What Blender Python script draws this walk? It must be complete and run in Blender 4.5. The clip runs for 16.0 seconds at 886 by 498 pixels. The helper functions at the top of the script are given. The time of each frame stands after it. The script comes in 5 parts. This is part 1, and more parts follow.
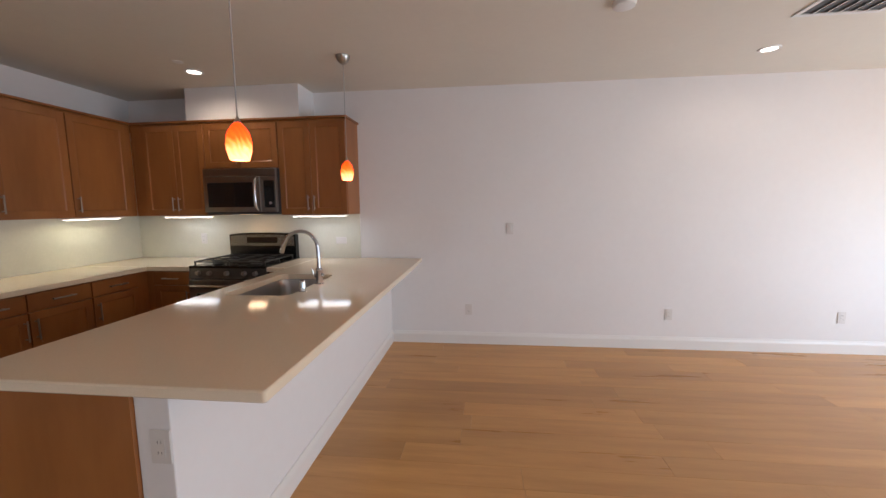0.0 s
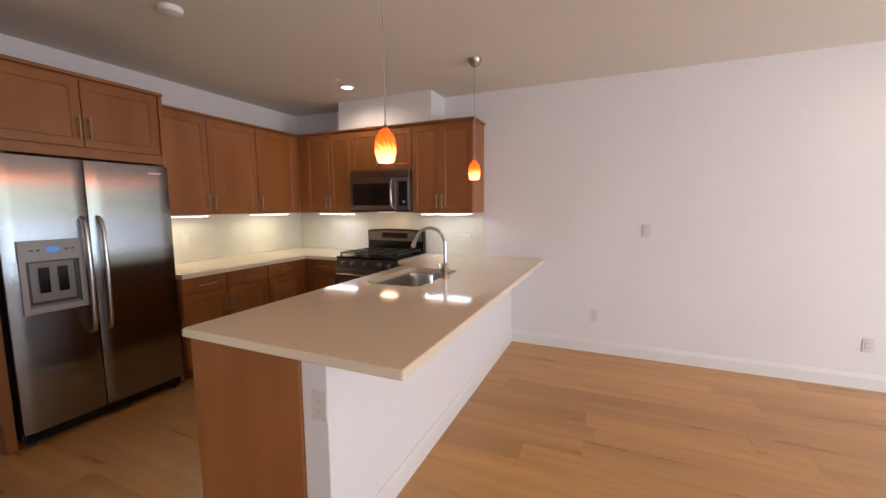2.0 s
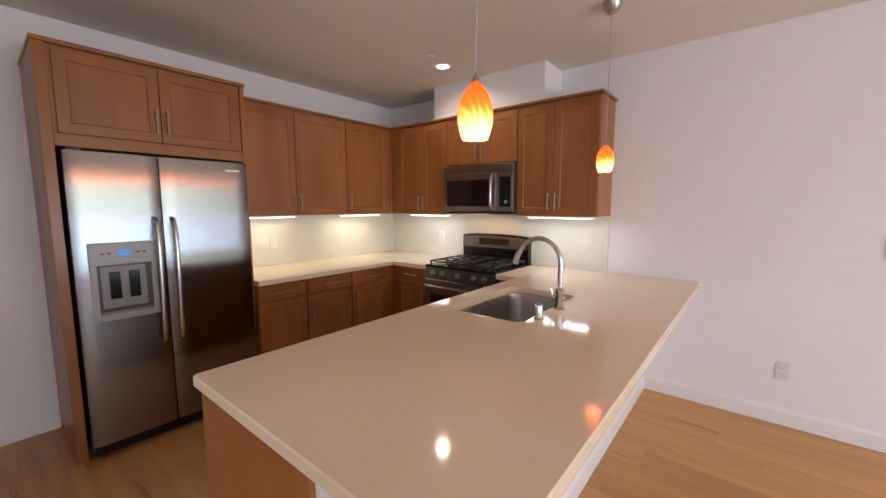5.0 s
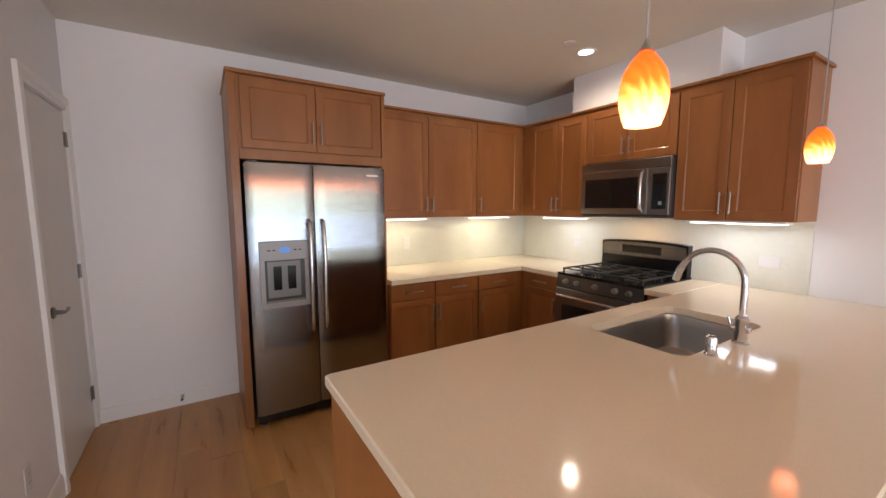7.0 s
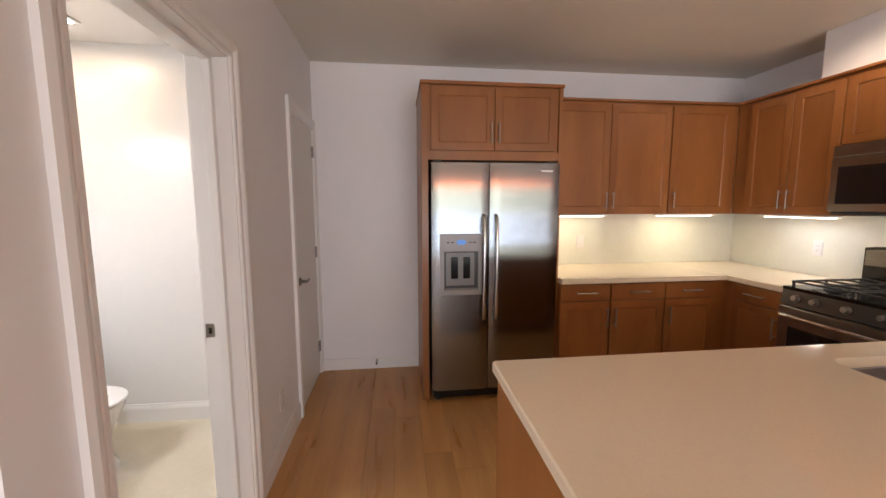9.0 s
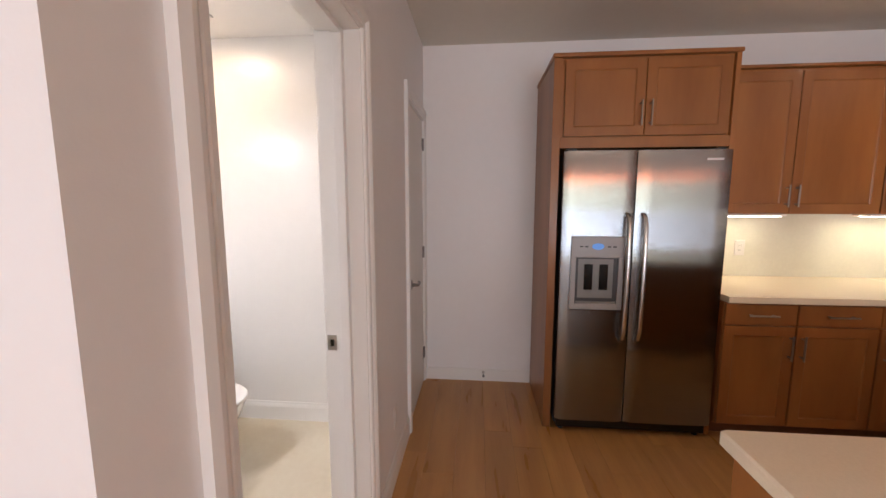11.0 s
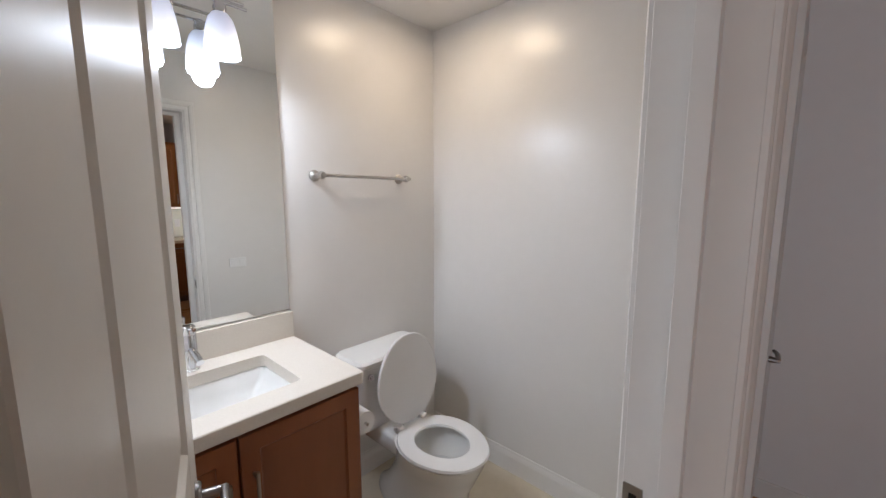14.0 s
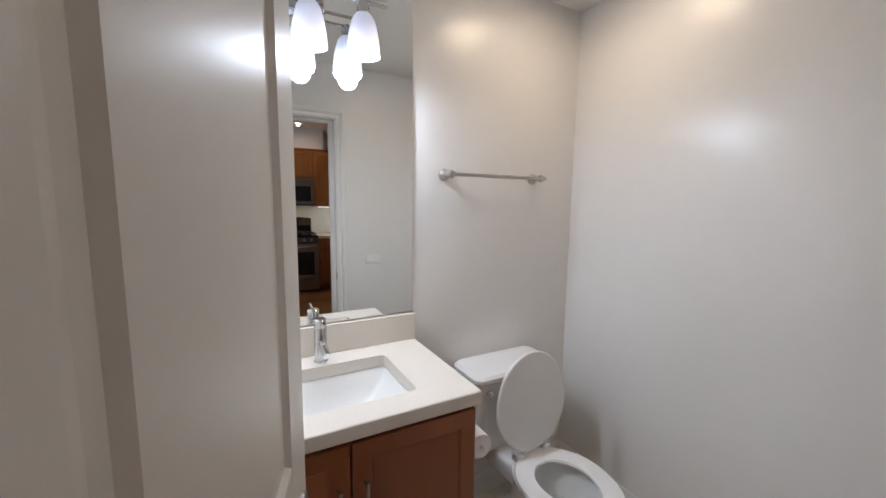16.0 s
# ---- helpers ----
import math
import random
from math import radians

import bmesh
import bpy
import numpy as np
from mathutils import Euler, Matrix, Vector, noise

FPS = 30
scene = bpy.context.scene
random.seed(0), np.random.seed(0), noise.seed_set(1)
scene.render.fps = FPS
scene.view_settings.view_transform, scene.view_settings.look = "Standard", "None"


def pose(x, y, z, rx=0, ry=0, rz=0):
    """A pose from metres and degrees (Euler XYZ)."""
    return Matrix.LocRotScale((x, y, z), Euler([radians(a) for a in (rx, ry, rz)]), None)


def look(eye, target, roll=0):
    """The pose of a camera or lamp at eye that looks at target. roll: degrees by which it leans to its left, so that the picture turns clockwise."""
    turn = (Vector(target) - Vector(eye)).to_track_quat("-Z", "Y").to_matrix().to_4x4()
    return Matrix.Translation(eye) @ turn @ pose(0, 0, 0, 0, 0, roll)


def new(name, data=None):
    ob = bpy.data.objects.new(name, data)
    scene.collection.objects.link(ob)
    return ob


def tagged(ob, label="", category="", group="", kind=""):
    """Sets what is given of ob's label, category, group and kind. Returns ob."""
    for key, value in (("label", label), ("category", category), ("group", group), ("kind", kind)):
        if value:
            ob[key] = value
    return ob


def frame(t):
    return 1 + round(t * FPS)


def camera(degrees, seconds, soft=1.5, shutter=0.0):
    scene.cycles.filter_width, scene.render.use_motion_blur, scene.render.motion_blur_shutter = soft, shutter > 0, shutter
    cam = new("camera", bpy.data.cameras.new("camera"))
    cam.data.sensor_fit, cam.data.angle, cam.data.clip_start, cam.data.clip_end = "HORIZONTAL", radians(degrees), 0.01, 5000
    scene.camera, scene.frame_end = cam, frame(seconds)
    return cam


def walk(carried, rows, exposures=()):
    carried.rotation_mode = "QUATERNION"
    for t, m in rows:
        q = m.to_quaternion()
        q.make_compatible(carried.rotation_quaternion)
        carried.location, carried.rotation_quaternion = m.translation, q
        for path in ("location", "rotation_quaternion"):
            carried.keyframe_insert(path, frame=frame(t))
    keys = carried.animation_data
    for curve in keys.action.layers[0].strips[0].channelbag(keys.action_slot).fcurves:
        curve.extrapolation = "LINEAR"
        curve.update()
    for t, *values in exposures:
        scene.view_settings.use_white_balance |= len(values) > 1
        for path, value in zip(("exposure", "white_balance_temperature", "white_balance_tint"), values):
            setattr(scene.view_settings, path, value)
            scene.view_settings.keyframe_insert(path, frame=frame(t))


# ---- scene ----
cam = camera(98.5, 16.0)
PATH = [
    (0, (0.074, 0.099, 1.451), (-0.139, 2.075, 1.227), -0.6),
    (0.5, (0.056, 0.089, 1.448), (-0.335, 2.038, 1.226), -0.6),
    (1, (0.047, 0.068, 1.451), (-0.519, 1.973, 1.228), -0.5),
    (1.5, (0.04, 0.061, 1.452), (-0.669, 1.918, 1.228), -0.5),
    (2, (0.033, 0.072, 1.442), (-0.767, 1.892, 1.222), -0.3),
    (2.5, (0.009, 0.094, 1.427), (-0.85, 1.887, 1.211), -0.4),
    (3, (-0.031, 0.212, 1.42), (-0.96, 1.97, 1.205), -0.4),
    (5.5, (-0.384, 0.779, 1.465), (-1.717, 2.253, 1.242), -0.0),
    (6, (-0.447, 0.821, 1.46), (-1.869, 2.21, 1.242), -0.1),
    (6.5, (-0.461, 0.823, 1.456), (-2.009, 2.072, 1.246), -0.1),
    (7, (-0.439, 0.799, 1.473), (-2.125, 1.852, 1.254), -0.1),
    (7.5, (-0.429, 0.781, 1.471), (-2.234, 1.614, 1.253), -0.1),
    (8, (-0.428, 0.787, 1.471), (-2.325, 1.379, 1.249), -0.1),
    (8.5, (-0.428, 0.8, 1.471), (-2.379, 1.177, 1.245), -0.1),
    (9, (-0.433, 0.789, 1.456), (-2.406, 1.022, 1.229), -0.1),
    (11.5, (-0.926, 0.481, 1.457), (-2.882, 0.138, 1.213), -0.1),
    (12, (-1.074, 0.465, 1.466), (-2.978, -0.098, 1.224), -0.2),
    (12.5, (-1.181, 0.402, 1.458), (-2.997, -0.398, 1.21), -0.1),
    (13, (-1.299, 0.289, 1.478), (-3.021, -0.694, 1.22), -0.1),
    (13.5, (-1.371, 0.214, 1.499), (-2.986, -0.936, 1.23), -0.1),
    (14, (-1.424, 0.148, 1.497), (-2.883, -1.195, 1.234), -0.1),
    (14.5, (-1.447, 0.094, 1.473), (-2.729, -1.423, 1.233), -0.3),
    (15, (-1.477, 0.057, 1.473), (-2.584, -1.591, 1.234), 0.3),
    (15.5, (-1.502, 0.034, 1.467), (-2.493, -1.688, 1.233), 0.5),
    (16, (-1.516, 0.016, 1.486), (-2.463, -1.728, 1.238), 0.7),
]
EXPOSURES = [(0, -0.76, 6200, 18), (1.5, -0.44, 6350, 20), (3, -0.27, 6500, 22), (5.5, -0.16, 6350, 21), (7.5, -0.03, 6450, 20), (9, -0.05, 6700, 22), (11.5, -0.15, 6750, 25), (12.5, -0.46, 6500, 23), (13.5, -0.86, 6250, 20), (14.0, -1.0, 6200, 20), (14.5, -1.0, 6200, 20), (16, -1.08, 6150, 20)]
walk(cam, [(t, look(eye, target, roll)) for t, eye, target, roll in PATH], EXPOSURES)


# ---- world and large lights ----
world = bpy.data.worlds.new("sky_world")
scene.world = world
world.use_nodes = True
_sky = world.node_tree.nodes.new("ShaderNodeTexSky")
_sky.sky_type, _sky.sun_disc = "NISHITA", False
_sky.sun_elevation, _sky.sun_rotation = radians(48), radians(100)
world.node_tree.links.new(_sky.outputs[0], world.node_tree.nodes["Background"].inputs[0])
world.node_tree.nodes["Background"].inputs[1].default_value = 0.12


def lamp(name, kind, m, energy, color=(1, 1, 1), size=0.1, size_y=None, spread=180, angle=None):
    d = bpy.data.lights.new(name, kind)
    d.energy, d.color = energy, color
    if kind == "AREA":
        d.shape = "RECTANGLE" if size_y else "DISK"
        d.size = size
        if size_y:
            d.size_y = size_y
        d.spread = radians(spread)
    if kind == "SPOT":
        d.spot_size, d.spot_blend, d.shadow_soft_size = radians(angle), 0.6, size
    if kind == "POINT":
        d.shadow_soft_size = size
    if kind == "SUN":
        d.angle = radians(size)
    ob = new(name, d)
    ob.matrix_world = m
    return ob


YSOUTH = -3.50
DAY = (0.68, 0.85, 1.0)
lamp("sun", "SUN", look((20, -4, 22), (0, 0, 0)), 1.5, (1.0, 0.96, 0.9), size=2)
lamp("glass_door_daylight", "AREA", look((4.74, 1.25, 0.645), (0, 1.25, 0.645)), 140, DAY, 4.4, 1.19)
lamp("garden_daylight", "AREA", look((4.74, 1.25, 1.615), (0, 1.25, 1.615)), 58, (0.78, 0.95, 0.80), 4.4, 0.74)
# Added orange strip lamp that puts the orange band into the fridge's reflection.
lamp("orange_band_strip", "AREA", look((4.74, 1.25, 2.035), (0, 1.25, 2.035)), 24, (1.0, 0.27, 0.09), 4.4, 0.095)
lamp("south_window_daylight", "AREA", look((2.2, YSOUTH + 0.06, 1.25), (2.2, 0, 1.2)), 55, DAY, 2.3, 1.8)
for _x, _y, _e in ((-2.405, 3.285, 15), (2.243, 3.418, 6)):
    lamp("downlight_beam", "SPOT", look((_x, _y, 2.600), (_x, _y, 0)), _e, (1.0, 0.84, 0.62), size=0.03, angle=165)
for _x, _y, _w, _l, _e, _c in ((-3.60, 2.30, 0.05, 0.50, 1.15, (0.97, 1.0, 0.62)), (-3.60, 3.30, 0.05, 0.50, 1.15, (0.97, 1.0, 0.62)),
                               (-2.98, 3.80, 0.50, 0.05, 1.2, (0.62, 0.83, 1.0)), (-1.56, 3.80, 0.55, 0.05, 1.2, (0.58, 0.80, 1.0))):
    lamp("under_cabinet_glow", "AREA", pose(_x, _y, 1.345), _e, _c, _w, _l)
lamp("hood_glow", "AREA", pose(-2.28, 3.78, 1.385), 1.3, (1.0, 0.66, 0.36), 0.2, 0.06)
for _x, _y in ((-0.935, 1.62), (-1.020, 3.12)):
    lamp("pendant_bulb_light", "POINT", pose(_x, _y, 1.705), 9, (1.0, 0.68, 0.40), size=0.02)
lamp("bath_ceiling_glow", "AREA", pose(-2.68, -1.035, 2.40), 4.8, (1.0, 0.79, 0.47), 0.22, 0.22)


# ---- materials ----
def mat(name, color, rough=0.5, metal=0.0, vary=0.0, scale=6.0, bump=0.0, bump_scale=60.0, stretch=(1, 1, 1), color2=None,
        per_object=0.0, spec=0.5, coat=0.0, aniso=0.0, rough_vary=0.0, per_island=0.0, fine=0.4):
    m = bpy.data.materials.new(name)
    m.use_nodes = True
    nt = m.node_tree
    L, b = nt.links.new, nt.nodes["Principled BSDF"]
    b.inputs["Base Color"].default_value = (*color, 1)
    b.inputs["Roughness"].default_value, b.inputs["Metallic"].default_value = rough, metal
    b.inputs["Specular IOR Level"].default_value = spec
    b.inputs["Coat Weight"].default_value, b.inputs["Coat Roughness"].default_value = coat, 0.12
    b.inputs["Anisotropic"].default_value = aniso
    co = nt.nodes.new("ShaderNodeTexCoord")
    mp = nt.nodes.new("ShaderNodeMapping")
    mp.inputs["Scale"].default_value = stretch
    L(co.outputs["Object"], mp.inputs["Vector"])
    vec = mp.outputs["Vector"]
    if per_object or per_island:
        src = nt.nodes.new("ShaderNodeObjectInfo").outputs["Random"] if per_object else nt.nodes.new("ShaderNodeNewGeometry").outputs["Random Per Island"]
        mul = nt.nodes.new("ShaderNodeMath")
        mul.operation = "MULTIPLY"
        mul.inputs[1].default_value = 37.0
        L(src, mul.inputs[0])
        add = nt.nodes.new("ShaderNodeVectorMath")
        L(vec, add.inputs[0])
        L(mul.outputs[0], add.inputs[1])
        vec = add.outputs[0]
    out = None
    if vary or color2:
        n1 = nt.nodes.new("ShaderNodeTexNoise")
        n1.inputs["Scale"].default_value, n1.inputs["Detail"].default_value = scale, 6
        L(vec, n1.inputs["Vector"])
        n2 = nt.nodes.new("ShaderNodeTexNoise")
        n2.inputs["Scale"].default_value, n2.inputs["Detail"].default_value = scale * 9, 4
        L(vec, n2.inputs["Vector"])
        mixf = nt.nodes.new("ShaderNodeMath")
        mixf.operation = "MULTIPLY_ADD"
        mixf.inputs[1].default_value = fine
        L(n2.outputs["Fac"], mixf.inputs[0])
        sc = nt.nodes.new("ShaderNodeMath")
        sc.operation = "MULTIPLY"
        sc.inputs[1].default_value = 1 - fine
        L(n1.outputs["Fac"], sc.inputs[0])
        L(sc.outputs[0], mixf.inputs[2])
        ramp = nt.nodes.new("ShaderNodeValToRGB")
        c2 = color2 or tuple(c * (1 - vary) for c in color)
        c1 = color if color2 else tuple(min(1, c * (1 + vary)) for c in color)
        ramp.color_ramp.elements[0].position, ramp.color_ramp.elements[1].position = 0.34, 0.66
        ramp.color_ramp.elements[0].color, ramp.color_ramp.elements[1].color = (*c2, 1), (*c1, 1)
        L(mixf.outputs[0], ramp.inputs[0])
        out = ramp.outputs[0]
        if rough_vary:
            rr = nt.nodes.new("ShaderNodeMapRange")
            rr.inputs["To Min"].default_value, rr.inputs["To Max"].default_value = rough - rough_vary, rough + rough_vary
            L(n1.outputs["Fac"], rr.inputs["Value"])
            L(rr.outputs[0], b.inputs["Roughness"])
    if per_object or per_island:
        hsv = nt.nodes.new("ShaderNodeHueSaturation")
        amt = per_object or per_island
        r2 = nt.nodes.new("ShaderNodeMapRange")
        r2.inputs["To Min"].default_value, r2.inputs["To Max"].default_value = 1 - amt, 1 + amt
        L(src, r2.inputs["Value"])
        L(r2.outputs[0], hsv.inputs["Value"])
        if out:
            L(out, hsv.inputs["Color"])
        else:
            hsv.inputs["Color"].default_value = (*color, 1)
        out = hsv.outputs[0]
    if out:
        L(out, b.inputs["Base Color"])
    if bump:
        n3 = nt.nodes.new("ShaderNodeTexNoise")
        n3.inputs["Scale"].default_value, n3.inputs["Detail"].default_value = bump_scale, 5
        L(vec, n3.inputs["Vector"])
        bp = nt.nodes.new("ShaderNodeBump")
        bp.inputs["Strength"].default_value, bp.inputs["Distance"].default_value = bump, 0.002
        L(n3.outputs["Fac"], bp.inputs["Height"])
        L(bp.outputs[0], b.inputs["Normal"])
    return m


def glow(name, color, strength):
    m = bpy.data.materials.new(name)
    m.use_nodes = True
    b = m.node_tree.nodes["Principled BSDF"]
    b.inputs["Base Color"].default_value = (*color, 1)
    b.inputs["Emission Color"].default_value = (*color, 1)
    b.inputs["Emission Strength"].default_value = strength
    return m


def glassy(name, color=(1, 1, 1), rough=0.0):
    m = mat(name, color, rough)
    m.node_tree.nodes["Principled BSDF"].inputs["Transmission Weight"].default_value = 1.0
    return m


WALL = mat("wall_paint", (0.80, 0.78, 0.77), 0.55, vary=0.015, scale=2, bump=0.12, bump_scale=140, spec=0.35)
BATHWALL = mat("bath_paint", (0.78, 0.757, 0.727), 0.25, vary=0.015, scale=2, bump=0.06, bump_scale=60)
CEIL = mat("ceiling_paint", (0.74, 0.70, 0.62), 0.8, vary=0.02, scale=2, bump=0.2, bump_scale=120, spec=0.2)
TRIM = mat("trim_paint", (0.80, 0.78, 0.75), 0.30, vary=0.01, scale=5, bump=0.03, bump_scale=60)
DOORP = mat("door_paint", (0.72, 0.69, 0.64), 0.40, vary=0.015, scale=5, bump=0.06, bump_scale=160)
CAB = mat("stained_maple", (0.36, 0.135, 0.035), 0.42, color2=(0.250, 0.088, 0.021), scale=1.3, stretch=(3, 3, 0.6), bump=0.05, bump_scale=25, per_object=0.07, fine=0.14, coat=0.22, spec=0.4)
CABRED = mat("red_stained_maple", (0.27, 0.083, 0.024), 0.40, color2=(0.19, 0.054, 0.015), scale=1.3, stretch=(3, 3, 0.6), bump=0.05, bump_scale=25, per_object=0.05, fine=0.14, coat=0.10, spec=0.4)
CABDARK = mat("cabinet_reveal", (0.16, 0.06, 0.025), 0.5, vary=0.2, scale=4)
PLANK = mat("oak_plank", (0.58, 0.300, 0.102), 0.30, color2=(0.45, 0.218, 0.068), scale=2.2, stretch=(0.5, 5.0, 5.0), bump=0.04, bump_scale=22, per_object=0.13, fine=0.2, rough_vary=0.08)
PLANKFAR = mat("oak_plank_far", (0.58, 0.300, 0.102), 0.30, color2=(0.45, 0.218, 0.068), scale=2.2, stretch=(0.5, 5.0, 5.0), bump=0.04, bump_scale=22, per_island=0.13, fine=0.2)
GROUT = mat("subfloor", (0.22, 0.11, 0.045), 0.8, vary=0.2)
QUARTZ = mat("cream_quartz", (0.84, 0.71, 0.535), 0.085, color2=(0.79, 0.66, 0.49), scale=160, bump=0.0, spec=0.5)
VANQUARTZ = mat("pale_quartz", (0.71, 0.655, 0.58), 0.13, color2=(0.66, 0.605, 0.53), scale=160)
SPLASH = mat("backsplash_slab", (0.68, 0.665, 0.565), 0.18, vary=0.04, scale=5)
STEEL = mat("brushed_steel", (0.26, 0.262, 0.26), 0.10, 1.0, vary=0.04, scale=3, stretch=(1, 1, 30))


def brushed(m, spread):
    """Fine upright brush lines: they scatter reflections sideways only."""
    nt = m.node_tree
    L = nt.links.new
    geo = nt.nodes.new("ShaderNodeNewGeometry")
    side = nt.nodes.new("ShaderNodeVectorMath")
    side.operation = "CROSS_PRODUCT"
    side.inputs[1].default_value = (0, 0, 1)
    L(geo.outputs["Normal"], side.inputs[0])
    total = None
    for k in (917.0, 1531.0):
        mul = nt.nodes.new("ShaderNodeVectorMath")
        mul.operation = "SCALE"
        mul.inputs["Scale"].default_value = k
        L(geo.outputs["Position"], mul.inputs[0])
        wn = nt.nodes.new("ShaderNodeTexWhiteNoise")
        L(mul.outputs[0], wn.inputs["Vector"])
        if total is None:
            total = wn.outputs["Value"]
        else:
            sub = nt.nodes.new("ShaderNodeMath")
            sub.operation = "SUBTRACT"
            L(total, sub.inputs[0])
            L(wn.outputs["Value"], sub.inputs[1])
            total = sub.outputs[0]
    amt = nt.nodes.new("ShaderNodeMath")
    amt.operation = "MULTIPLY"
    amt.inputs[1].default_value = spread
    L(total, amt.inputs[0])
    sc = nt.nodes.new("ShaderNodeVectorMath")
    sc.operation = "SCALE"
    L(side.outputs[0], sc.inputs[0])
    L(amt.outputs[0], sc.inputs["Scale"])
    add = nt.nodes.new("ShaderNodeVectorMath")
    L(geo.outputs["Normal"], add.inputs[0])
    L(sc.outputs[0], add.inputs[1])
    nrm = nt.nodes.new("ShaderNodeVectorMath")
    nrm.operation = "NORMALIZE"
    L(add.outputs[0], nrm.inputs[0])
    L(nrm.outputs[0], nt.nodes["Principled BSDF"].inputs["Normal"])


brushed(STEEL, 0.32)
HANDLESTEEL = mat("handle_steel", (0.62, 0.61, 0.60), 0.25, 1.0, vary=0.03, scale=20)
DARKSTEEL = mat("dark_steel", (0.10, 0.095, 0.09), 0.30, 0.9, vary=0.05, scale=3)
OVENSTEEL = mat("oven_steel", (0.30, 0.28, 0.26), 0.28, 1.0, vary=0.05, scale=3)
SINKSTEEL = mat("sink_steel", (0.46, 0.44, 0.42), 0.30, 1.0, vary=0.03, scale=3)
PULLM = mat("pull_nickel", (0.36, 0.31, 0.26), 0.38, 1.0, vary=0.04, scale=20)
CHROME = mat("chrome", (0.64, 0.64, 0.65), 0.12, 1.0)
NICKEL = mat("satin_nickel", (0.46, 0.44, 0.41), 0.32, 1.0, vary=0.04, scale=20)
HARDWARE = mat("aged_nickel", (0.24, 0.22, 0.21), 0.30, 1.0, vary=0.06, scale=20)
BLACKGLASS = mat("black_glass", (0.010, 0.010, 0.011), 0.06, spec=0.6)
BLACKENAMEL = mat("black_enamel", (0.007, 0.007, 0.007), 0.16, vary=0.2)
CASTIRON = mat("cast_iron", (0.018, 0.018, 0.018), 0.55, bump=0.2, bump_scale=200)
DARKGREY = mat("dark_plastic", (0.045, 0.045, 0.048), 0.4, vary=0.1)
GREYPL = mat("grey_plastic", (0.36, 0.35, 0.35), 0.35, vary=0.04)
RECESS = mat("recess_plastic", (0.22, 0.215, 0.21), 0.35, vary=0.05)
WHITEPL = mat("white_plastic", (0.80, 0.79, 0.77), 0.30, vary=0.01)
PORCELAIN = mat("porcelain", (0.78, 0.77, 0.74), 0.08, vary=0.01, coat=0.4)
SEATM = mat("seat_plastic", (0.80, 0.79, 0.77), 0.18, vary=0.01)
WATER = glassy("water", (0.95, 0.98, 1.0), 0.0)
MIRROR = mat("mirror_silver", (0.90, 0.92, 0.91), 0.0, 1.0)
GLASS = glassy("window_glass")
BATHFLOOR = mat("bath_vinyl", (0.70, 0.63, 0.50), 0.35, color2=(0.64, 0.56, 0.43), scale=3, bump=0.05)
LCD = glow("blue_display", (0.08, 0.22, 0.50), 0.8)
LENS = glow("lit_lens", (1.0, 0.90, 0.76), 9)
PLATE = mat("plate_plastic", (0.70, 0.67, 0.64), 0.28, vary=0.01)
STRIP = glow("lit_strip", (1.0, 0.93, 0.78), 9)
HOODLIT = glow("lit_hood_lens", (1.0, 0.66, 0.36), 6)
VENTM = mat("painted_metal", (0.72, 0.71, 0.69), 0.4, vary=0.02)
CONCRETE = mat("patio_concrete", (0.50, 0.48, 0.45), 0.85, vary=0.1, scale=3)
GRASS = mat("lawn", (0.07, 0.12, 0.03), 0.9, vary=0.3, scale=8)
LEAF = mat("leaf", (0.06, 0.115, 0.03), 0.6, vary=0.3, scale=8)
BARK = mat("bark", (0.14, 0.09, 0.06), 0.9, vary=0.3, scale=10)

# orange swirled glass of the pendants, lit from inside
AMBER = bpy.data.materials.new("amber_swirl_glass")
AMBER.use_nodes = True


def _amber():
    nt = AMBER.node_tree
    L, b = nt.links.new, nt.nodes["Principled BSDF"]
    co = nt.nodes.new("ShaderNodeTexCoord")
    sep = nt.nodes.new("ShaderNodeSeparateXYZ")
    L(co.outputs["Generated"], sep.inputs[0])
    wave = nt.nodes.new("ShaderNodeTexWave")
    wave.bands_direction = "DIAGONAL"
    wave.inputs["Scale"].default_value, wave.inputs["Distortion"].default_value = 2.0, 5.0
    wave.inputs["Detail"].default_value = 3
    L(co.outputs["Generated"], wave.inputs["Vector"])
    add = nt.nodes.new("ShaderNodeMath")
    add.operation = "MULTIPLY_ADD"
    add.inputs[1].default_value = 0.10
    L(wave.outputs["Fac"], add.inputs[0])
    L(sep.outputs["Z"], add.inputs[2])
    ramp = nt.nodes.new("ShaderNodeValToRGB")
    e = ramp.color_ramp.elements
    e[0].position, e[0].color = 0.12, (1.0, 0.36, 0.13, 1)
    e[1].position, e[1].color = 0.95, (0.80, 0.045, 0.001, 1)
    mid = e.new(0.48)
    mid.color = (1.0, 0.15, 0.022, 1)
    mid2 = e.new(0.62)
    mid2.color = (0.95, 0.070, 0.003, 1)
    L(add.outputs[0], ramp.inputs[0])
    L(ramp.outputs[0], b.inputs["Base Color"])
    L(ramp.outputs[0], b.inputs["Emission Color"])
    st = nt.nodes.new("ShaderNodeMapRange")
    st.inputs["From Min"].default_value, st.inputs["From Max"].default_value = 0.15, 0.8
    st.inputs["To Min"].default_value, st.inputs["To Max"].default_value = 7.0, 4.5
    L(add.outputs[0], st.inputs["Value"])
    L(st.outputs[0], b.inputs["Emission Strength"])
    b.inputs["Roughness"].default_value = 0.12


_amber()
FROST = glow("frosted_lit_glass", (0.90, 0.94, 1.0), 2.4)


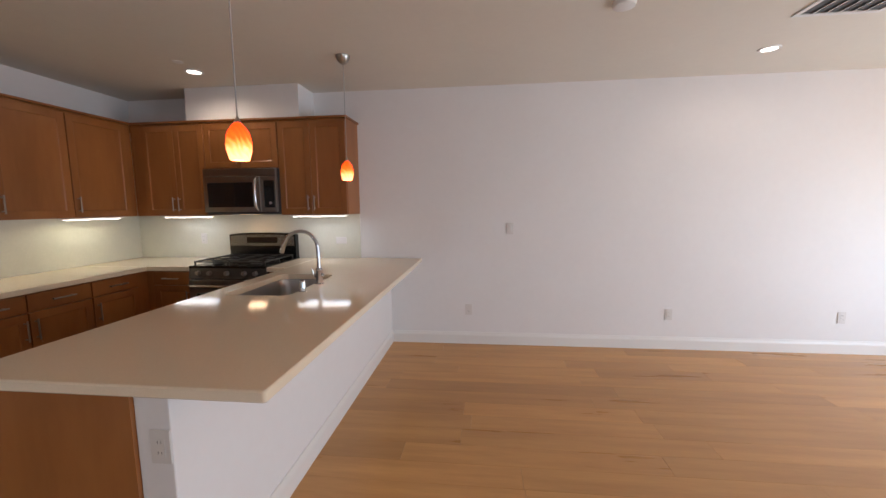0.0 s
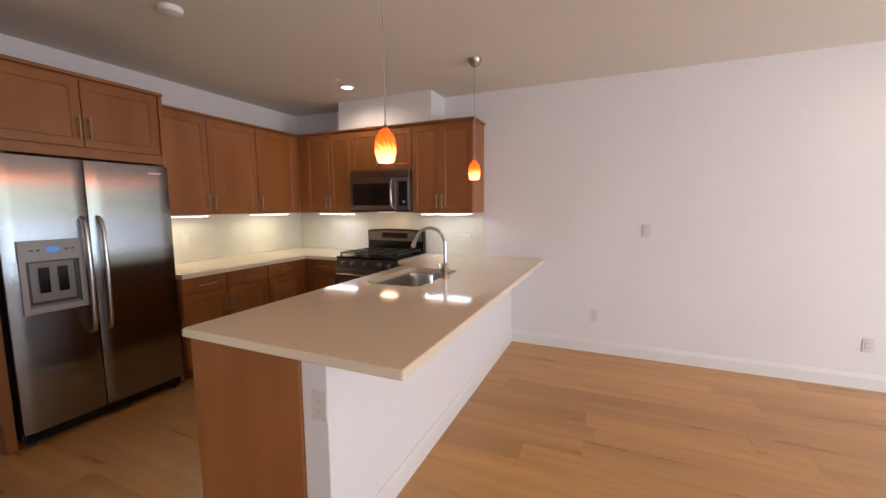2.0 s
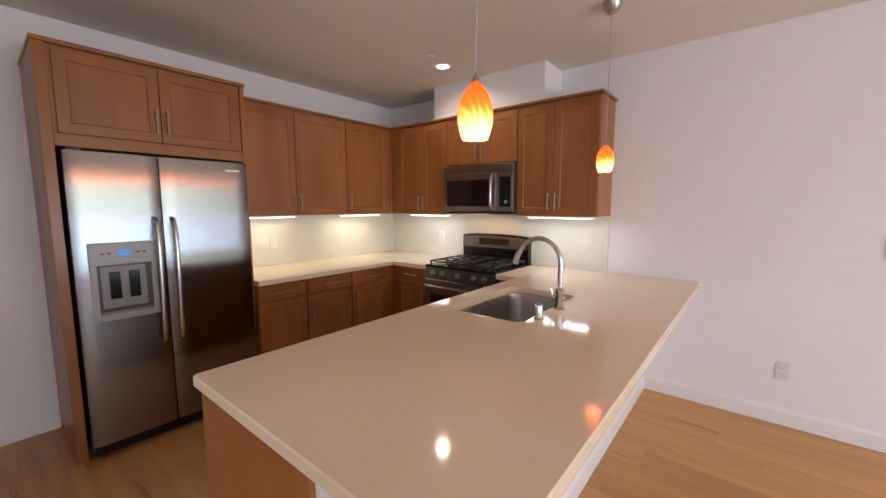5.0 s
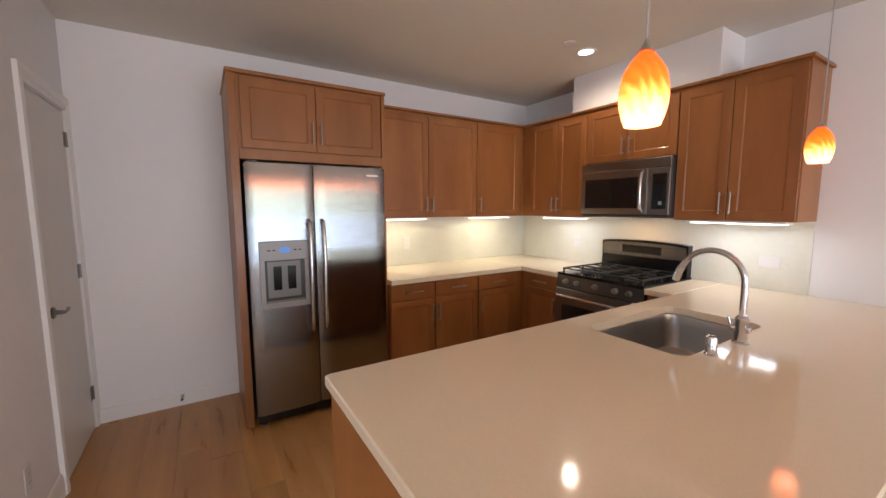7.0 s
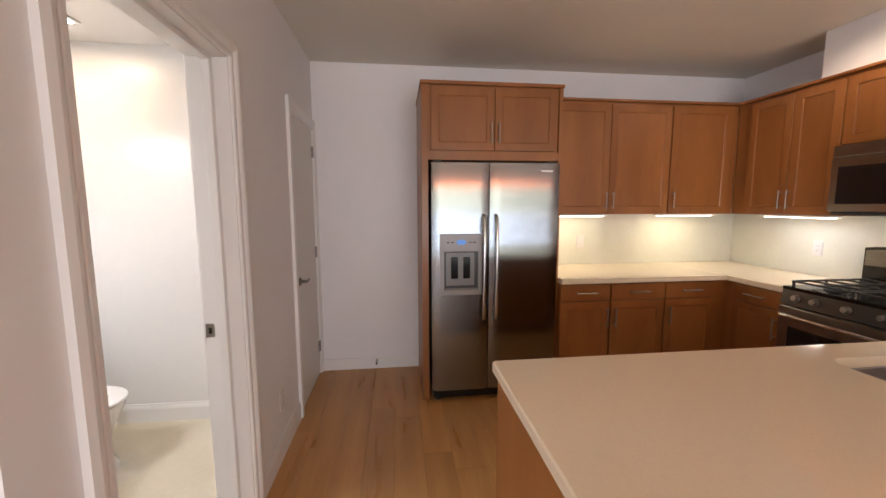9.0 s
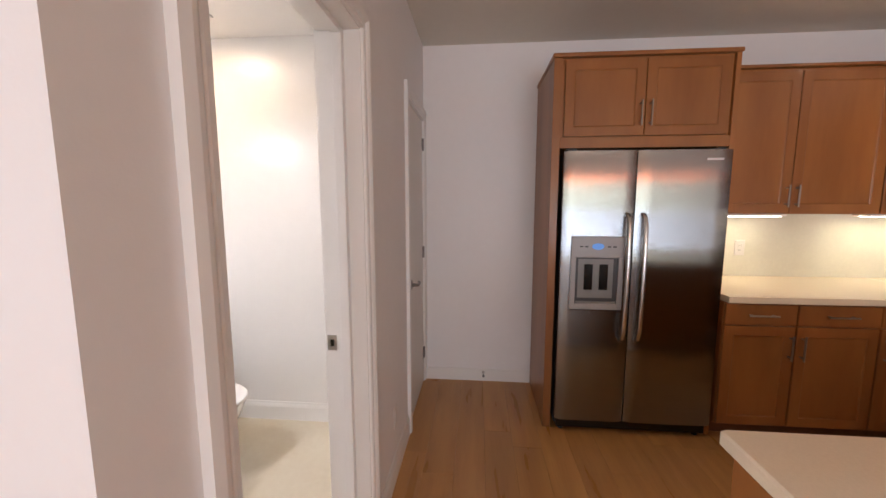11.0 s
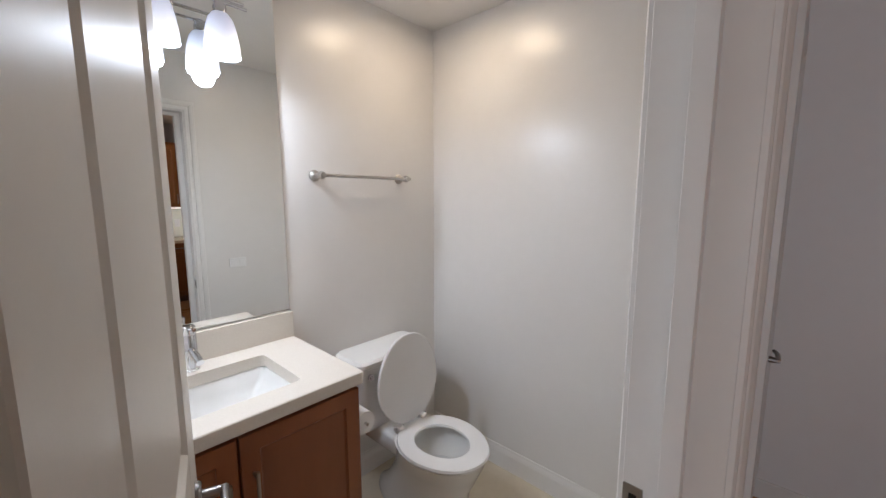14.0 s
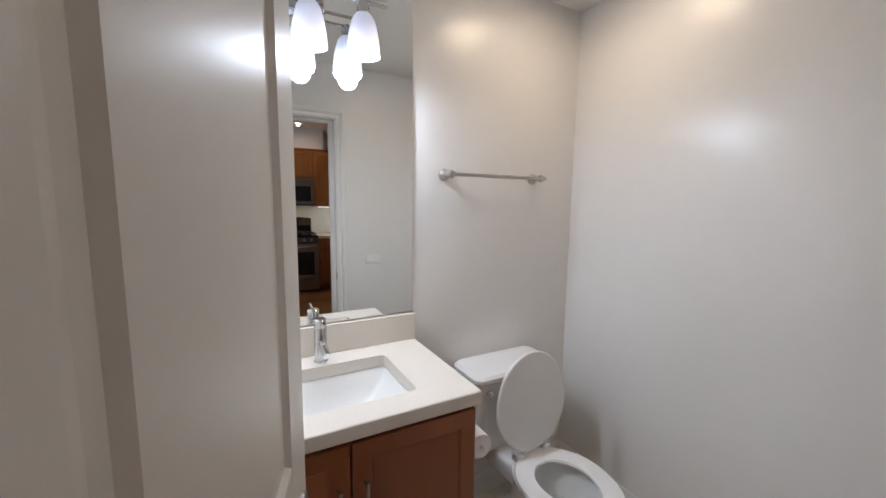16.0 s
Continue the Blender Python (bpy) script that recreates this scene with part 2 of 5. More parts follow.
def _frost():
    nt = FROST.node_tree
    L, b = nt.links.new, nt.nodes["Principled BSDF"]
    co = nt.nodes.new("ShaderNodeTexCoord")
    sep = nt.nodes.new("ShaderNodeSeparateXYZ")
    L(co.outputs["Generated"], sep.inputs[0])
    ramp = nt.nodes.new("ShaderNodeValToRGB")
    e = ramp.color_ramp.elements
    e[0].position, e[0].color = 0.25, (0.92, 0.95, 1.0, 1)
    e[1].position, e[1].color = 0.80, (0.50, 0.58, 0.80, 1)
    L(sep.outputs["Z"], ramp.inputs[0])
    L(ramp.outputs[0], b.inputs["Emission Color"])
    st = nt.nodes.new("ShaderNodeMapRange")
    st.inputs["From Min"].default_value, st.inputs["From Max"].default_value = 0.2, 0.9
    st.inputs["To Min"].default_value, st.inputs["To Max"].default_value = 1.7, 0.75
    L(sep.outputs["Z"], st.inputs["Value"])
    L(st.outputs[0], b.inputs["Emission Strength"])
    b.inputs["Roughness"].default_value = 0.3


_frost()

# ---- mesh helpers ----
ORIGIN = {}


def thing(name, at, label="", category="", group="", kind=""):
    e = new(name)
    e.location = at
    e.empty_display_size = 0.1
    ORIGIN[e] = Vector(at)
    return tagged(e, label, category, group, kind)


def part(name, bm, material, parent=None, label="", category="", group="", kind="", smooth=False):
    me = bpy.data.meshes.new(name)
    o = ORIGIN[parent] if parent else Vector((0, 0, 0))
    bmesh.ops.recalc_face_normals(bm, faces=bm.faces)
    bmesh.ops.translate(bm, verts=bm.verts, vec=-o)
    if smooth:
        for f in bm.faces:
            f.smooth = True
        for ed in bm.edges:
            if len(ed.link_faces) == 2 and ed.calc_face_angle(0) > 0.6:
                ed.smooth = False
    bm.to_mesh(me)
    bm.free()
    me.materials.append(material)
    ob = new(name, me)
    ORIGIN[ob] = o
    if parent:
        ob.parent = parent
    return tagged(ob, label, category, group, kind)


def B(x0, x1, y0, y1, z0, z1, bevel=0.0, bm=None, segs=2):
    """A box, bevelled, added to bm or in a bmesh of its own."""
    own = bmesh.new()
    bmesh.ops.create_cube(own, size=1)
    for v in own.verts:
        v.co = Vector(((x0 + x1) / 2 + v.co.x * (x1 - x0), (y0 + y1) / 2 + v.co.y * (y1 - y0), (z0 + z1) / 2 + v.co.z * (z1 - z0)))
    if bevel:
        bmesh.ops.bevel(own, geom=own.edges[:], offset=min(bevel, 0.45 * min(abs(x1 - x0), abs(y1 - y0), abs(z1 - z0))), segments=segs, affect="EDGES", profile=0.5)
    if bm is None:
        return own
    return merge(bm, own)


def merge(bm, own):
    me = bpy.data.meshes.new("tmp")
    own.to_mesh(me)
    own.free()
    bm.from_mesh(me)
    bpy.data.meshes.remove(me)
    return bm


def rings(loops, closed=True, cap0=True, cap1=True, bm=None):
    """A skin over loops of points."""
    bm = bm or bmesh.new()
    vs = [[bm.verts.new(p) for p in lp] for lp in loops]
    n = len(vs[0])
    for a, b in zip(vs, vs[1:]):
        for i in range(n if closed else n - 1):
            j = (i + 1) % n
            bm.faces.new((a[i], a[j], b[j], b[i]))
    if cap0:
        bm.faces.new(vs[0])
    if cap1:
        bm.faces.new(vs[-1])
    return bm


def lathe(cx, cy, profile, n=24, cap0=True, cap1=True, bm=None):
    return rings([[(cx + r * math.cos(2 * math.pi * i / n), cy + r * math.sin(2 * math.pi * i / n), z) for i in range(n)] for r, z in profile], True, cap0, cap1, bm)


def turned(at, axis, profile, n=20, bm=None):
    """A turned shape along any axis: profile of (radius, distance)."""
    own = lathe(0, 0, profile, n)
    q = Vector(axis).to_track_quat("Z", "Y").to_matrix().to_4x4()
    bmesh.ops.transform(own, matrix=Matrix.Translation(at) @ q, verts=own.verts)
    return own if bm is None else merge(bm, own)


def tube(points, r, n=12, bm=None, flat=1.0):
    pts = [Vector(p) for p in points]
    loops, side = [], None
    for i, p in enumerate(pts):
        d = (pts[min(i + 1, len(pts) - 1)] - pts[max(i - 1, 0)]).normalized()
        if side is None:
            side = d.cross(Vector((0.31, 0.17, 0.93))).normalized()
            if abs(d.z) > 0.9:
                side = d.cross(Vector((0, 1, 0))).normalized()
        side = (side - d * side.dot(d)).normalized()
        up = d.cross(side)
        loops.append([p + side * r * math.cos(2 * math.pi * k / n) + up * r * flat * math.sin(2 * math.pi * k / n) for k in range(n)])
    own = rings(loops)
    return own if bm is None else merge(bm, own)


def arc(c, u, v, r, a0, a1, n=10):
    c, u, v = Vector(c), Vector(u), Vector(v)
    return [c + u * r * math.cos(radians(a0 + (a1 - a0) * i / n)) + v * r * math.sin(radians(a0 + (a1 - a0) * i / n)) for i in range(n + 1)]


def placed(bm, face, o):
    """Turns a front built with u to the right, w outward and v up onto a wall. face: which way the front looks."""
    U = {"+x": (0, 1, 0), "-y": (1, 0, 0), "+y": (-1, 0, 0), "-x": (0, -1, 0)}[face]
    W = {"+x": (1, 0, 0), "-y": (0, -1, 0), "+y": (0, 1, 0), "-x": (-1, 0, 0)}[face]
    m = Matrix(((U[0], W[0], 0, o[0]), (U[1], W[1], 0, o[1]), (0, 0, 1, o[2]), (0, 0, 0, 1)))
    bmesh.ops.transform(bm, matrix=m, verts=bm.verts)
    return bm


def pull(face, o, u, w, v0, v1, parent, flat=False, mat_=None, label="slim satin nickel bar pull"):
    """A bar pull: vertical from v0 to v1 at u; or level from u=v0 to u=v1 at height u when flat."""
    if flat:
        a, b = (v0, w + 0.030, u), (v1, w + 0.030, u)
        posts = [(v0 + 0.018, u), (v1 - 0.018, u)]
    else:
        a, b = (u, w + 0.030, v0), (u, w + 0.030, v1)
        posts = [(u, v0 + 0.018), (u, v1 - 0.018)]
    bm = tube([a, b], 0.0055, 10)
    for pu, pv in posts:
        tube([(pu, w, pv), (pu, w + 0.030, pv)], 0.0045, 8, bm)
    return part("handle", placed(bm, face, o), mat_ or PULLM, parent, label, smooth=True)


def shaker(face, o, u0, u1, v0, v1, parent, name="door", rail=0.058, t=0.019, w0=0.0, material=None, label=""):
    """A framed front with a sunk panel."""
    material = material or CAB
    g = 0.0024
    u0, u1, v0, v1 = u0 + g, u1 - g, v0 + g, v1 - g
    q = lambda i, w: [(u0 + i, w, v0 + i), (u1 - i, w, v0 + i), (u1 - i, w, v1 - i), (u0 + i, w, v1 - i)]
    bm = rings([q(rail, w0), q(0, w0), q(0, w0 + t - 0.002), q(0.002, w0 + t), q(rail - 0.002, w0 + t), q(rail, w0 + t - 0.002), q(rail, w0)], cap0=False, cap1=False)
    bmesh.ops.remove_doubles(bm, verts=bm.verts, dist=0.0001)
    d = part(name, placed(bm, face, o), material, parent, label)
    pan = rings([[(u0 + rail - 0.001, w0 + 0.002, v0 + rail - 0.001), (u1 - rail + 0.001, w0 + 0.002, v0 + rail - 0.001), (u1 - rail + 0.001, w0 + 0.002, v1 - rail + 0.001), (u0 + rail - 0.001, w0 + 0.002, v1 - rail + 0.001)],
                 [(u0 + rail - 0.001, w0 + t - 0.004, v0 + rail - 0.001), (u1 - rail + 0.001, w0 + t - 0.004, v0 + rail - 0.001), (u1 - rail + 0.001, w0 + t - 0.004, v1 - rail + 0.001), (u0 + rail - 0.001, w0 + t - 0.004, v1 - rail + 0.001)],
                 [(u0 + rail + 0.006, w0 + t - 0.0075, v0 + rail + 0.006), (u1 - rail - 0.006, w0 + t - 0.0075, v0 + rail + 0.006), (u1 - rail - 0.006, w0 + t - 0.0075, v1 - rail - 0.006), (u0 + rail + 0.006, w0 + t - 0.0075, v1 - rail - 0.006)]])
    part("panel", placed(pan, face, o), material, d)
    return d


def slab_front(face, o, u0, u1, v0, v1, parent, name="drawer", t=0.019):
    g = 0.0018
    return part(name, placed(B(u0 + g, u1 - g, 0, t, v0 + g, v1 - g, 0.004), face, o), CAB, parent)


# ---- structure ----
H = 2.62
XW, YN, YH, XE, YS = -3.785, 4.02, 0.10, 4.80, YSOUTH
WT, HB = 0.15, 2.44
XB, YB, XBE = -3.10, -1.47, -1.252


def wall(name, boxes, material=None):
    bm = bmesh.new()
    for b in boxes:
        B(*b, bm=bm)
    return part(name, bm, material or WALL, kind="structure")


wall("wall_north", [(XW - 0.12, XE + 0.12, YN, YN + 0.12, 0, H)])
wall("wall_west", [(XW - 0.12, XW, YB - 0.12, YN, 0, H)])
C0, C1, D0, D1, DT = -3.735, -3.095, -2.176, -1.372, 2.063
wall("wall_hall", [(XW, C0 - 0.015, YH - WT, YH, 0, H), (C0 - 0.015, C1 + 0.015, YH - WT, YH, DT + 0.015, H), (C1 + 0.015, D0 - 0.015, YH - WT, YH, 0, H),
                   (D0 - 0.015, D1 + 0.015, YH - WT, YH, DT + 0.015, H), (D1 + 0.015, XBE + 0.12, YH - WT, YH, 0, H)])
wall("wall_bath_west", [(XB - 0.12, XB, YB, YH - WT, 0, H)], BATHWALL)
wall("wall_bath_south", [(XW, XBE, YB - 0.12, YB, 0, H)], BATHWALL)
wall("wall_bath_east", [(XBE, XBE + 0.12, YS, YH - WT, 0, H)])
wall("wall_bath_lining", [(XB, D0 - 0.016, YH - WT - 0.008, YH - WT - 0.0005, 0, H), (D0 - 0.016, D1 + 0.016, YH - WT - 0.008, YH - WT - 0.0005, DT + 0.016, H), (D1 + 0.016, XBE, YH - WT - 0.008, YH - WT - 0.0005, 0, H)], BATHWALL)
S0W, S1W, SZ0, SZ1 = 1.0, 3.4, 0.30, 2.20
wall("wall_south", [(XBE, S0W, YS - 0.12, YS, 0, H), (S0W, S1W, YS - 0.12, YS, 0, SZ0), (S0W, S1W, YS - 0.12, YS, SZ1, H), (S1W, XE + 0.12, YS - 0.12, YS, 0, H)])
G0, G1, GT = -1.0, 3.5, 2.1
wall("wall_east", [(XE, XE + 0.12, YS, G0, 0, H), (XE, XE + 0.12, G0, G1, GT, H), (XE, XE + 0.12, G1, YN, 0, H)])
part("ceiling", B(XW - 0.12, XE + 0.12, YS - 0.12, YN + 0.12, H, H + 0.12), CEIL, kind="structure")
part("ceiling_bath", B(XB, XBE, YB, YH - WT - 0.0085, HB, HB + 0.05), BATHWALL, kind="structure")
part("soffit", B(-2.843, -1.677, 3.690, YN, 2.306, H - 0.001, 0.002), WALL, kind="structure")
part("floor_base", B(XW - 0.12, XE + 0.12, YS - 0.12, YN + 0.12, -0.20, -0.012), GROUT, kind="structure")
part("bath_floor", B(XB, XBE, YB, YH - 0.08, -0.011, 0.0), BATHFLOOR, kind="structure")
part("ground", B(-300, 400, -300, 300, -0.60, -0.25), GRASS, kind="structure")
part("pavement", B(XE + 0.12, 9.5, -4, 8, -0.25, -0.04), CONCRETE, kind="structure")


def baseboard(x0, x1, y0, y1, nx, ny, h=0.125, plain=False):
    """A run of baseboard against a wall whose room side is towards (nx, ny)."""
    prof = [(0, 0), (0.013, 0), (0.013, h - 0.035), (0.010, h - 0.022), (0.006, h - 0.010), (0.005, h), (0, h)]
    if plain:
        prof = [(0, 0), (0.009, 0), (0.009, h - 0.006), (0.005, h), (0, h)]
    bm = rings([[(x0 + nx * d, y0 + ny * d, z) for d, z in prof], [(x1 + nx * d, y1 + ny * d, z) for d, z in prof]])
    return part("baseboard", bm, TRIM, kind="structure")


PX0, PX1 = -1.030, -0.908      # the low wall under the counter
baseboard(PX1 + 0.013, XE, YN, YN, 0, -1)
baseboard(PX1, PX1, 1.145, YN, 1, 0)
baseboard(XW, XW, YH + 0.013, 0.958, 1, 0, 0.10, True)
baseboard(C1 + 0.067, D0 - 0.067, YH, YH, 0, 1)
baseboard(D1 + 0.067, XBE + 0.12, YH, YH, 0, 1)
baseboard(XBE + 0.12, XBE + 0.12, YS, YH, 1, 0)
baseboard(XBE + 0.13, XE, YS, YS, 0, 1)
baseboard(XE, XE, YS, G0, -1, 0)
baseboard(XE, XE, G1, YN - 0.013, -1, 0)
baseboard(XB, XB, YB, YH - WT - 0.009, 1, 0)
baseboard(XB + 0.013, -2.19, YB, YB, 0, 1)


def casing(x0, x1, top, y, ny, left=True):
    """Moulded trim round a door opening."""
    w = 0.078 if y > 0 else 0.060
    prof = [(0.0, 0.0), (0.0, 0.010), (0.006, 0.014), (0.020, 0.014), (0.026, 0.010), (0.032, 0.017), (0.044, 0.023), (0.055, 0.024), (w, 0.020), (w, 0.0)]
    path = [(x0, 0, -1), (x0, top, -1), (x1, top, 1), (x1, 0, 1)]
    loops = []
    for i, (x, z, s) in enumerate(path):
        loops.append([(x + s * (d + 0.006), y + ny * h, z + ((d + 0.006) if i in (1, 2) else 0)) for d, h in prof])
    return part("trim", rings(loops), TRIM, kind="structure")


def jamb(x0, x1, top, stop_y):
    bm = bmesh.new()
    y0, y1 = YH - WT - 0.009, YH + 0.001
    B(x0 - 0.014, x0, y0, y1, 0, top, 0.001, bm, 1)
    B(x1, x1 + 0.014, y0, y1, 0, top, 0.001, bm, 1)
    B(x0 - 0.014, x1 + 0.014, y0, y1, top, top + 0.014, 0.001, bm, 1)
    B(x0, x0 + 0.030, stop_y, stop_y + 0.034, 0, top - 0.020, 0.001, bm, 1)
    B(x1 - 0.030, x1, stop_y, stop_y + 0.034, 0, top - 0.020, 0.001, bm, 1)
    B(x0, x1, stop_y, stop_y + 0.034, top - 0.020, top, 0.001, bm, 1)
    return part("trim", bm, TRIM, kind="structure")


for _a, _b, _s in ((C0, C1, 0.0), (D0, D1, YH - WT + 0.058)):
    casing(_a, _b, DT, YH, 1)
    jamb(_a, _b, DT, _s)
casing(D0, D1, DT, YH - WT - 0.008, -1)


def lever(parent, at, out, along, mirrored=1):
    """A lever handle: rose, neck and a level grip."""
    at, out, along = Vector(at), Vector(out), Vector(along)
    bm = turned(at, out, [(0.031, 0), (0.031, 0.006), (0.027, 0.010), (0.012, 0.011), (0.010, 0.045)])
    p = at + out * 0.050
    own = tube([p - along * 0.008, p, p + along * 0.03, p + along * 0.07 - out * 0.002, p + along * 0.105 - out * 0.012], 0.0085, 12, flat=0.8)
    merge(bm, own)
    return part("handle", bm, HARDWARE, parent, "satin nickel lever handle on a round rose", smooth=True)


def panel_door(name, width, height, label, t=0.038):
    """A two-panel moulded door, hinged at the local origin, reaching along +x, its faces towards -y and +y."""
    d = thing(name, (0, 0, 0), label, "door", kind="structure")
    bm = bmesh.new()
    st = 0.140
    zs = [(0.0, 0.20), (0.90, 1.04), (height - 0.125, height)]
    B(0, st, -t, 0, 0.008, height, 0.002, bm, 1)
    B(width - st, width, -t, 0, 0.008, height, 0.002, bm, 1)
    for a, b in zs:
        B(st, width - st, -t, 0, max(a, 0.008), b, 0.002, bm, 1)
    leaf = part("leaf", bm, DOORP, d)
    for a, b in ((0.20, 0.90), (1.04, height - 0.125)):
        loops = []
        for inset, dep in ((-0.001, 0.001), (0.008, 0.010), (0.024, 0.012), (0.040, 0.011), (0.052, 0.004)):
            loops.append([(st + inset, -dep, a + inset), (width - st - inset, -dep, a + inset), (width - st - inset, -dep, b - inset), (st + inset, -dep, b - inset)])
        bm = rings(loops, cap0=False)
        rings([[(x, -t - y, z) for x, y, z in lp] for lp in loops], cap0=False, bm=bm)
        part("panel", bm, DOORP, leaf)
    return d, leaf


def flush_door(name, width, height, label, t=0.038):
    """A smooth door leaf, hinged at the local origin."""
    d = thing(name, (0, 0, 0), label, "door", kind="structure")
    leaf = part("leaf", B(0, width, -t, 0, 0.008, height, 0.003), DOORP, d)
    return d, leaf


# closet door, closed, hinged at the far side
d2, leaf2 = flush_door("door_closet", C1 - C0 - 0.006, DT - 0.004, "smooth white painted closet door, closed, beside the kitchen corner")
d2.matrix_basis = pose(C0 + 0.003, YH - 0.002, 0)
lever(leaf2, (C1 - C0 - 0.080, 0, 0.925), (0, 1, 0), (-1, 0, 0))
for _z in (0.25, 1.07, 1.89):
    bm = turned((0.004, 0.007, _z - 0.045), (0, 0, 1), [(0.0065, 0), (0.0065, 0.09)], 10)
    B(0.004, 0.036, 0.0002, 0.003, _z - 0.045, _z + 0.045, 0, bm)
    B(-0.028, 0.000, 0.0042, 0.0070, _z - 0.045, _z + 0.045, 0, bm)
    part("hinge", bm, HARDWARE, d2, "satin nickel butt hinge", smooth=True)

# bathroom door, standing open inward
d1, leaf1 = panel_door("door_bathroom", 0.735, DT - 0.004, "white painted panelled bathroom door standing open inward, satin lever handle")
d1.matrix_basis = pose(D1 - 0.006, YH - WT - 0.008, 0, 0, 0, 254.0)
lever(leaf1, (0.667, -0.038, 0.90), (0, -1, 0), (-1, 0, 0))
lever(leaf1, (0.667, 0, 0.90), (0, 1, 0), (-1, 0, 0))
part("latch_plate", B(0.7345, 0.7362, -0.031, -0.007, 0.89, 0.95, 0.0005), NICKEL, leaf1, "steel latch plate")
for _z in (0.25, 1.07, 1.89):
    bm = turned((-0.002, 0.006, _z - 0.045), (0, 0, 1), [(0.0065, 0), (0.0065, 0.09)], 10)
    part("hinge", bm, NICKEL, d1, "satin nickel butt hinge", smooth=True)
st = thing("strike_plate", (D0 + 0.001, YH - 0.13, 0.912), "small satin nickel strike plate let into the white door jamb", "strike plate")
bm = bmesh.new()
B(D0 + 0.0002, D0 + 0.0022, YH - 0.158, YH - 0.121, 0.878, 0.940, 0.0008, bm, 1)
part("plate", bm, NICKEL, st)
part("latch_hole", B(D0 + 0.0023, D0 + 0.0028, YH - 0.146, YH - 0.132, 0.896, 0.922), BLACKENAMEL, st)
# ---- things: kitchen ----


def upper(face, o, u0, u1, v0, v1, depth, doors, handles, label, bottom_pull=True, rail=0.058):
    """A wall cabinet. o: the front plane's point at u=0. doors: their edges along u. handles: for each door 'l' or 'r'."""
    c = thing("wall_cabinet", placed_point(face, o, (u0 + u1) / 2, -depth / 2, v0), label, "kitchen cabinet", "wall cabinets")
    part("body", placed(B(u0, u1, -depth, -0.0005, v0, v1, 0.001, segs=1), face, o), CAB, c)
    for (a, b), hd in zip(doors, handles):
        d = shaker(face, o, a, b, v0 + 0.004, v1 - 0.018, c, rail=rail)
        hu = a + 0.030 if hd == "l" else b - 0.030
        pull(face, o, hu, 0.019, v0 + 0.045, v0 + 0.185, d)
    return c


def placed_point(face, o, u, w, v):
    U = {"+x": (0, 1, 0), "-y": (1, 0, 0), "+y": (-1, 0, 0), "-x": (0, -1, 0)}[face]
    W = {"+x": (1, 0, 0), "-y": (0, -1, 0), "+y": (0, 1, 0), "-x": (-1, 0, 0)}[face]
    return (o[0] + U[0] * u + W[0] * w, o[1] + U[1] * u + W[1] * w, o[2] + v)


UB, UT = 1.380, 2.285
OW = (-3.460, 0, 0)            # front plane of the carcasses on the west wall
ON = (0, 3.680, 0)             # and on the north wall
DW = XW - OW[0]
upper("+x", OW, 1.990, 3.060, UB, UT, -DW - 0.001, [(1.995, 2.525), (2.525, 3.060)], "rl", "two-door stained maple wall cabinet beside the refrigerator")
upper("+x", OW, 3.0605, 3.6795, UB, UT, -DW - 0.001, [(3.065, 3.610)], "l", "single-door stained maple wall cabinet in the kitchen corner")
upper("-y", ON, -3.4595, -2.6605, UB, UT, YN - ON[1] - 0.001, [(-3.33, -2.985), (-2.985, -2.664)], "rl", "two-door stained maple wall cabinet between corner and microwave")
upper("-y", ON, -2.660, -1.9005, 1.835, UT, YN - ON[1] - 0.001, [(-2.657, -2.280), (-2.280, -1.903)], "rl", "short two-door stained maple cabinet above the microwave")
upper("-y", ON, -1.900, -1.222, UB, UT, YN - ON[1] - 0.001, [(-1.897, -1.575), (-1.575, -1.226)], "rl", "two-door stained maple wall cabinet beside the white wall")
bm = bmesh.new()
B(XW + 0.001, OW[0] + 0.030, 1.992, 3.650, UT + 0.0005, UT + 0.020, 0.004, bm)
B(XW + 0.001, -1.205, 3.6505, YN - 0.001, UT + 0.0005, UT + 0.020, 0.004, bm)
part("crown_strip", bm, CAB, label="thin stained maple top moulding along the wall cabinets", category="cabinet moulding")

# tall surround of the refrigerator
FX = -3.185
fs = thing("refrigerator_cabinet", (-3.5, 1.47, 0), "tall stained maple refrigerator surround with two doors above", "kitchen cabinet")
part("side_panel", B(XW + 0.001, FX + 0.02, 0.960, 1.008, 0, 2.29, 0.002), CAB, fs)
part("side_panel", B(XW + 0.001, FX + 0.02, 1.962, 1.988, 0, 2.29, 0.002), CAB, fs)
part("body", B(XW + 0.001, FX, 1.0085, 1.9615, 1.79, 2.29, 0.001), CAB, fs)
part("rail", B(FX + 0.0005, FX + 0.020, 1.0085, 1.9615, 1.775, 1.838, 0.002), CAB, fs)
for _a, _b, _h in ((1.026, 1.485, "r"), (1.485, 1.945, "l")):
    d = shaker("+x", (FX, 0, 0), _a, _b, 1.842, 2.276, fs, w0=0.0005, rail=0.055)
    pull("+x", (FX, 0, 0), _b - 0.028 if _h == "r" else _a + 0.028, 0.0195, 1.895, 2.04, d)
part("top_moulding", B(XW + 0.001, FX + 0.032, 0.953, 1.994, 2.2905, 2.314, 0.005), CAB, fs)


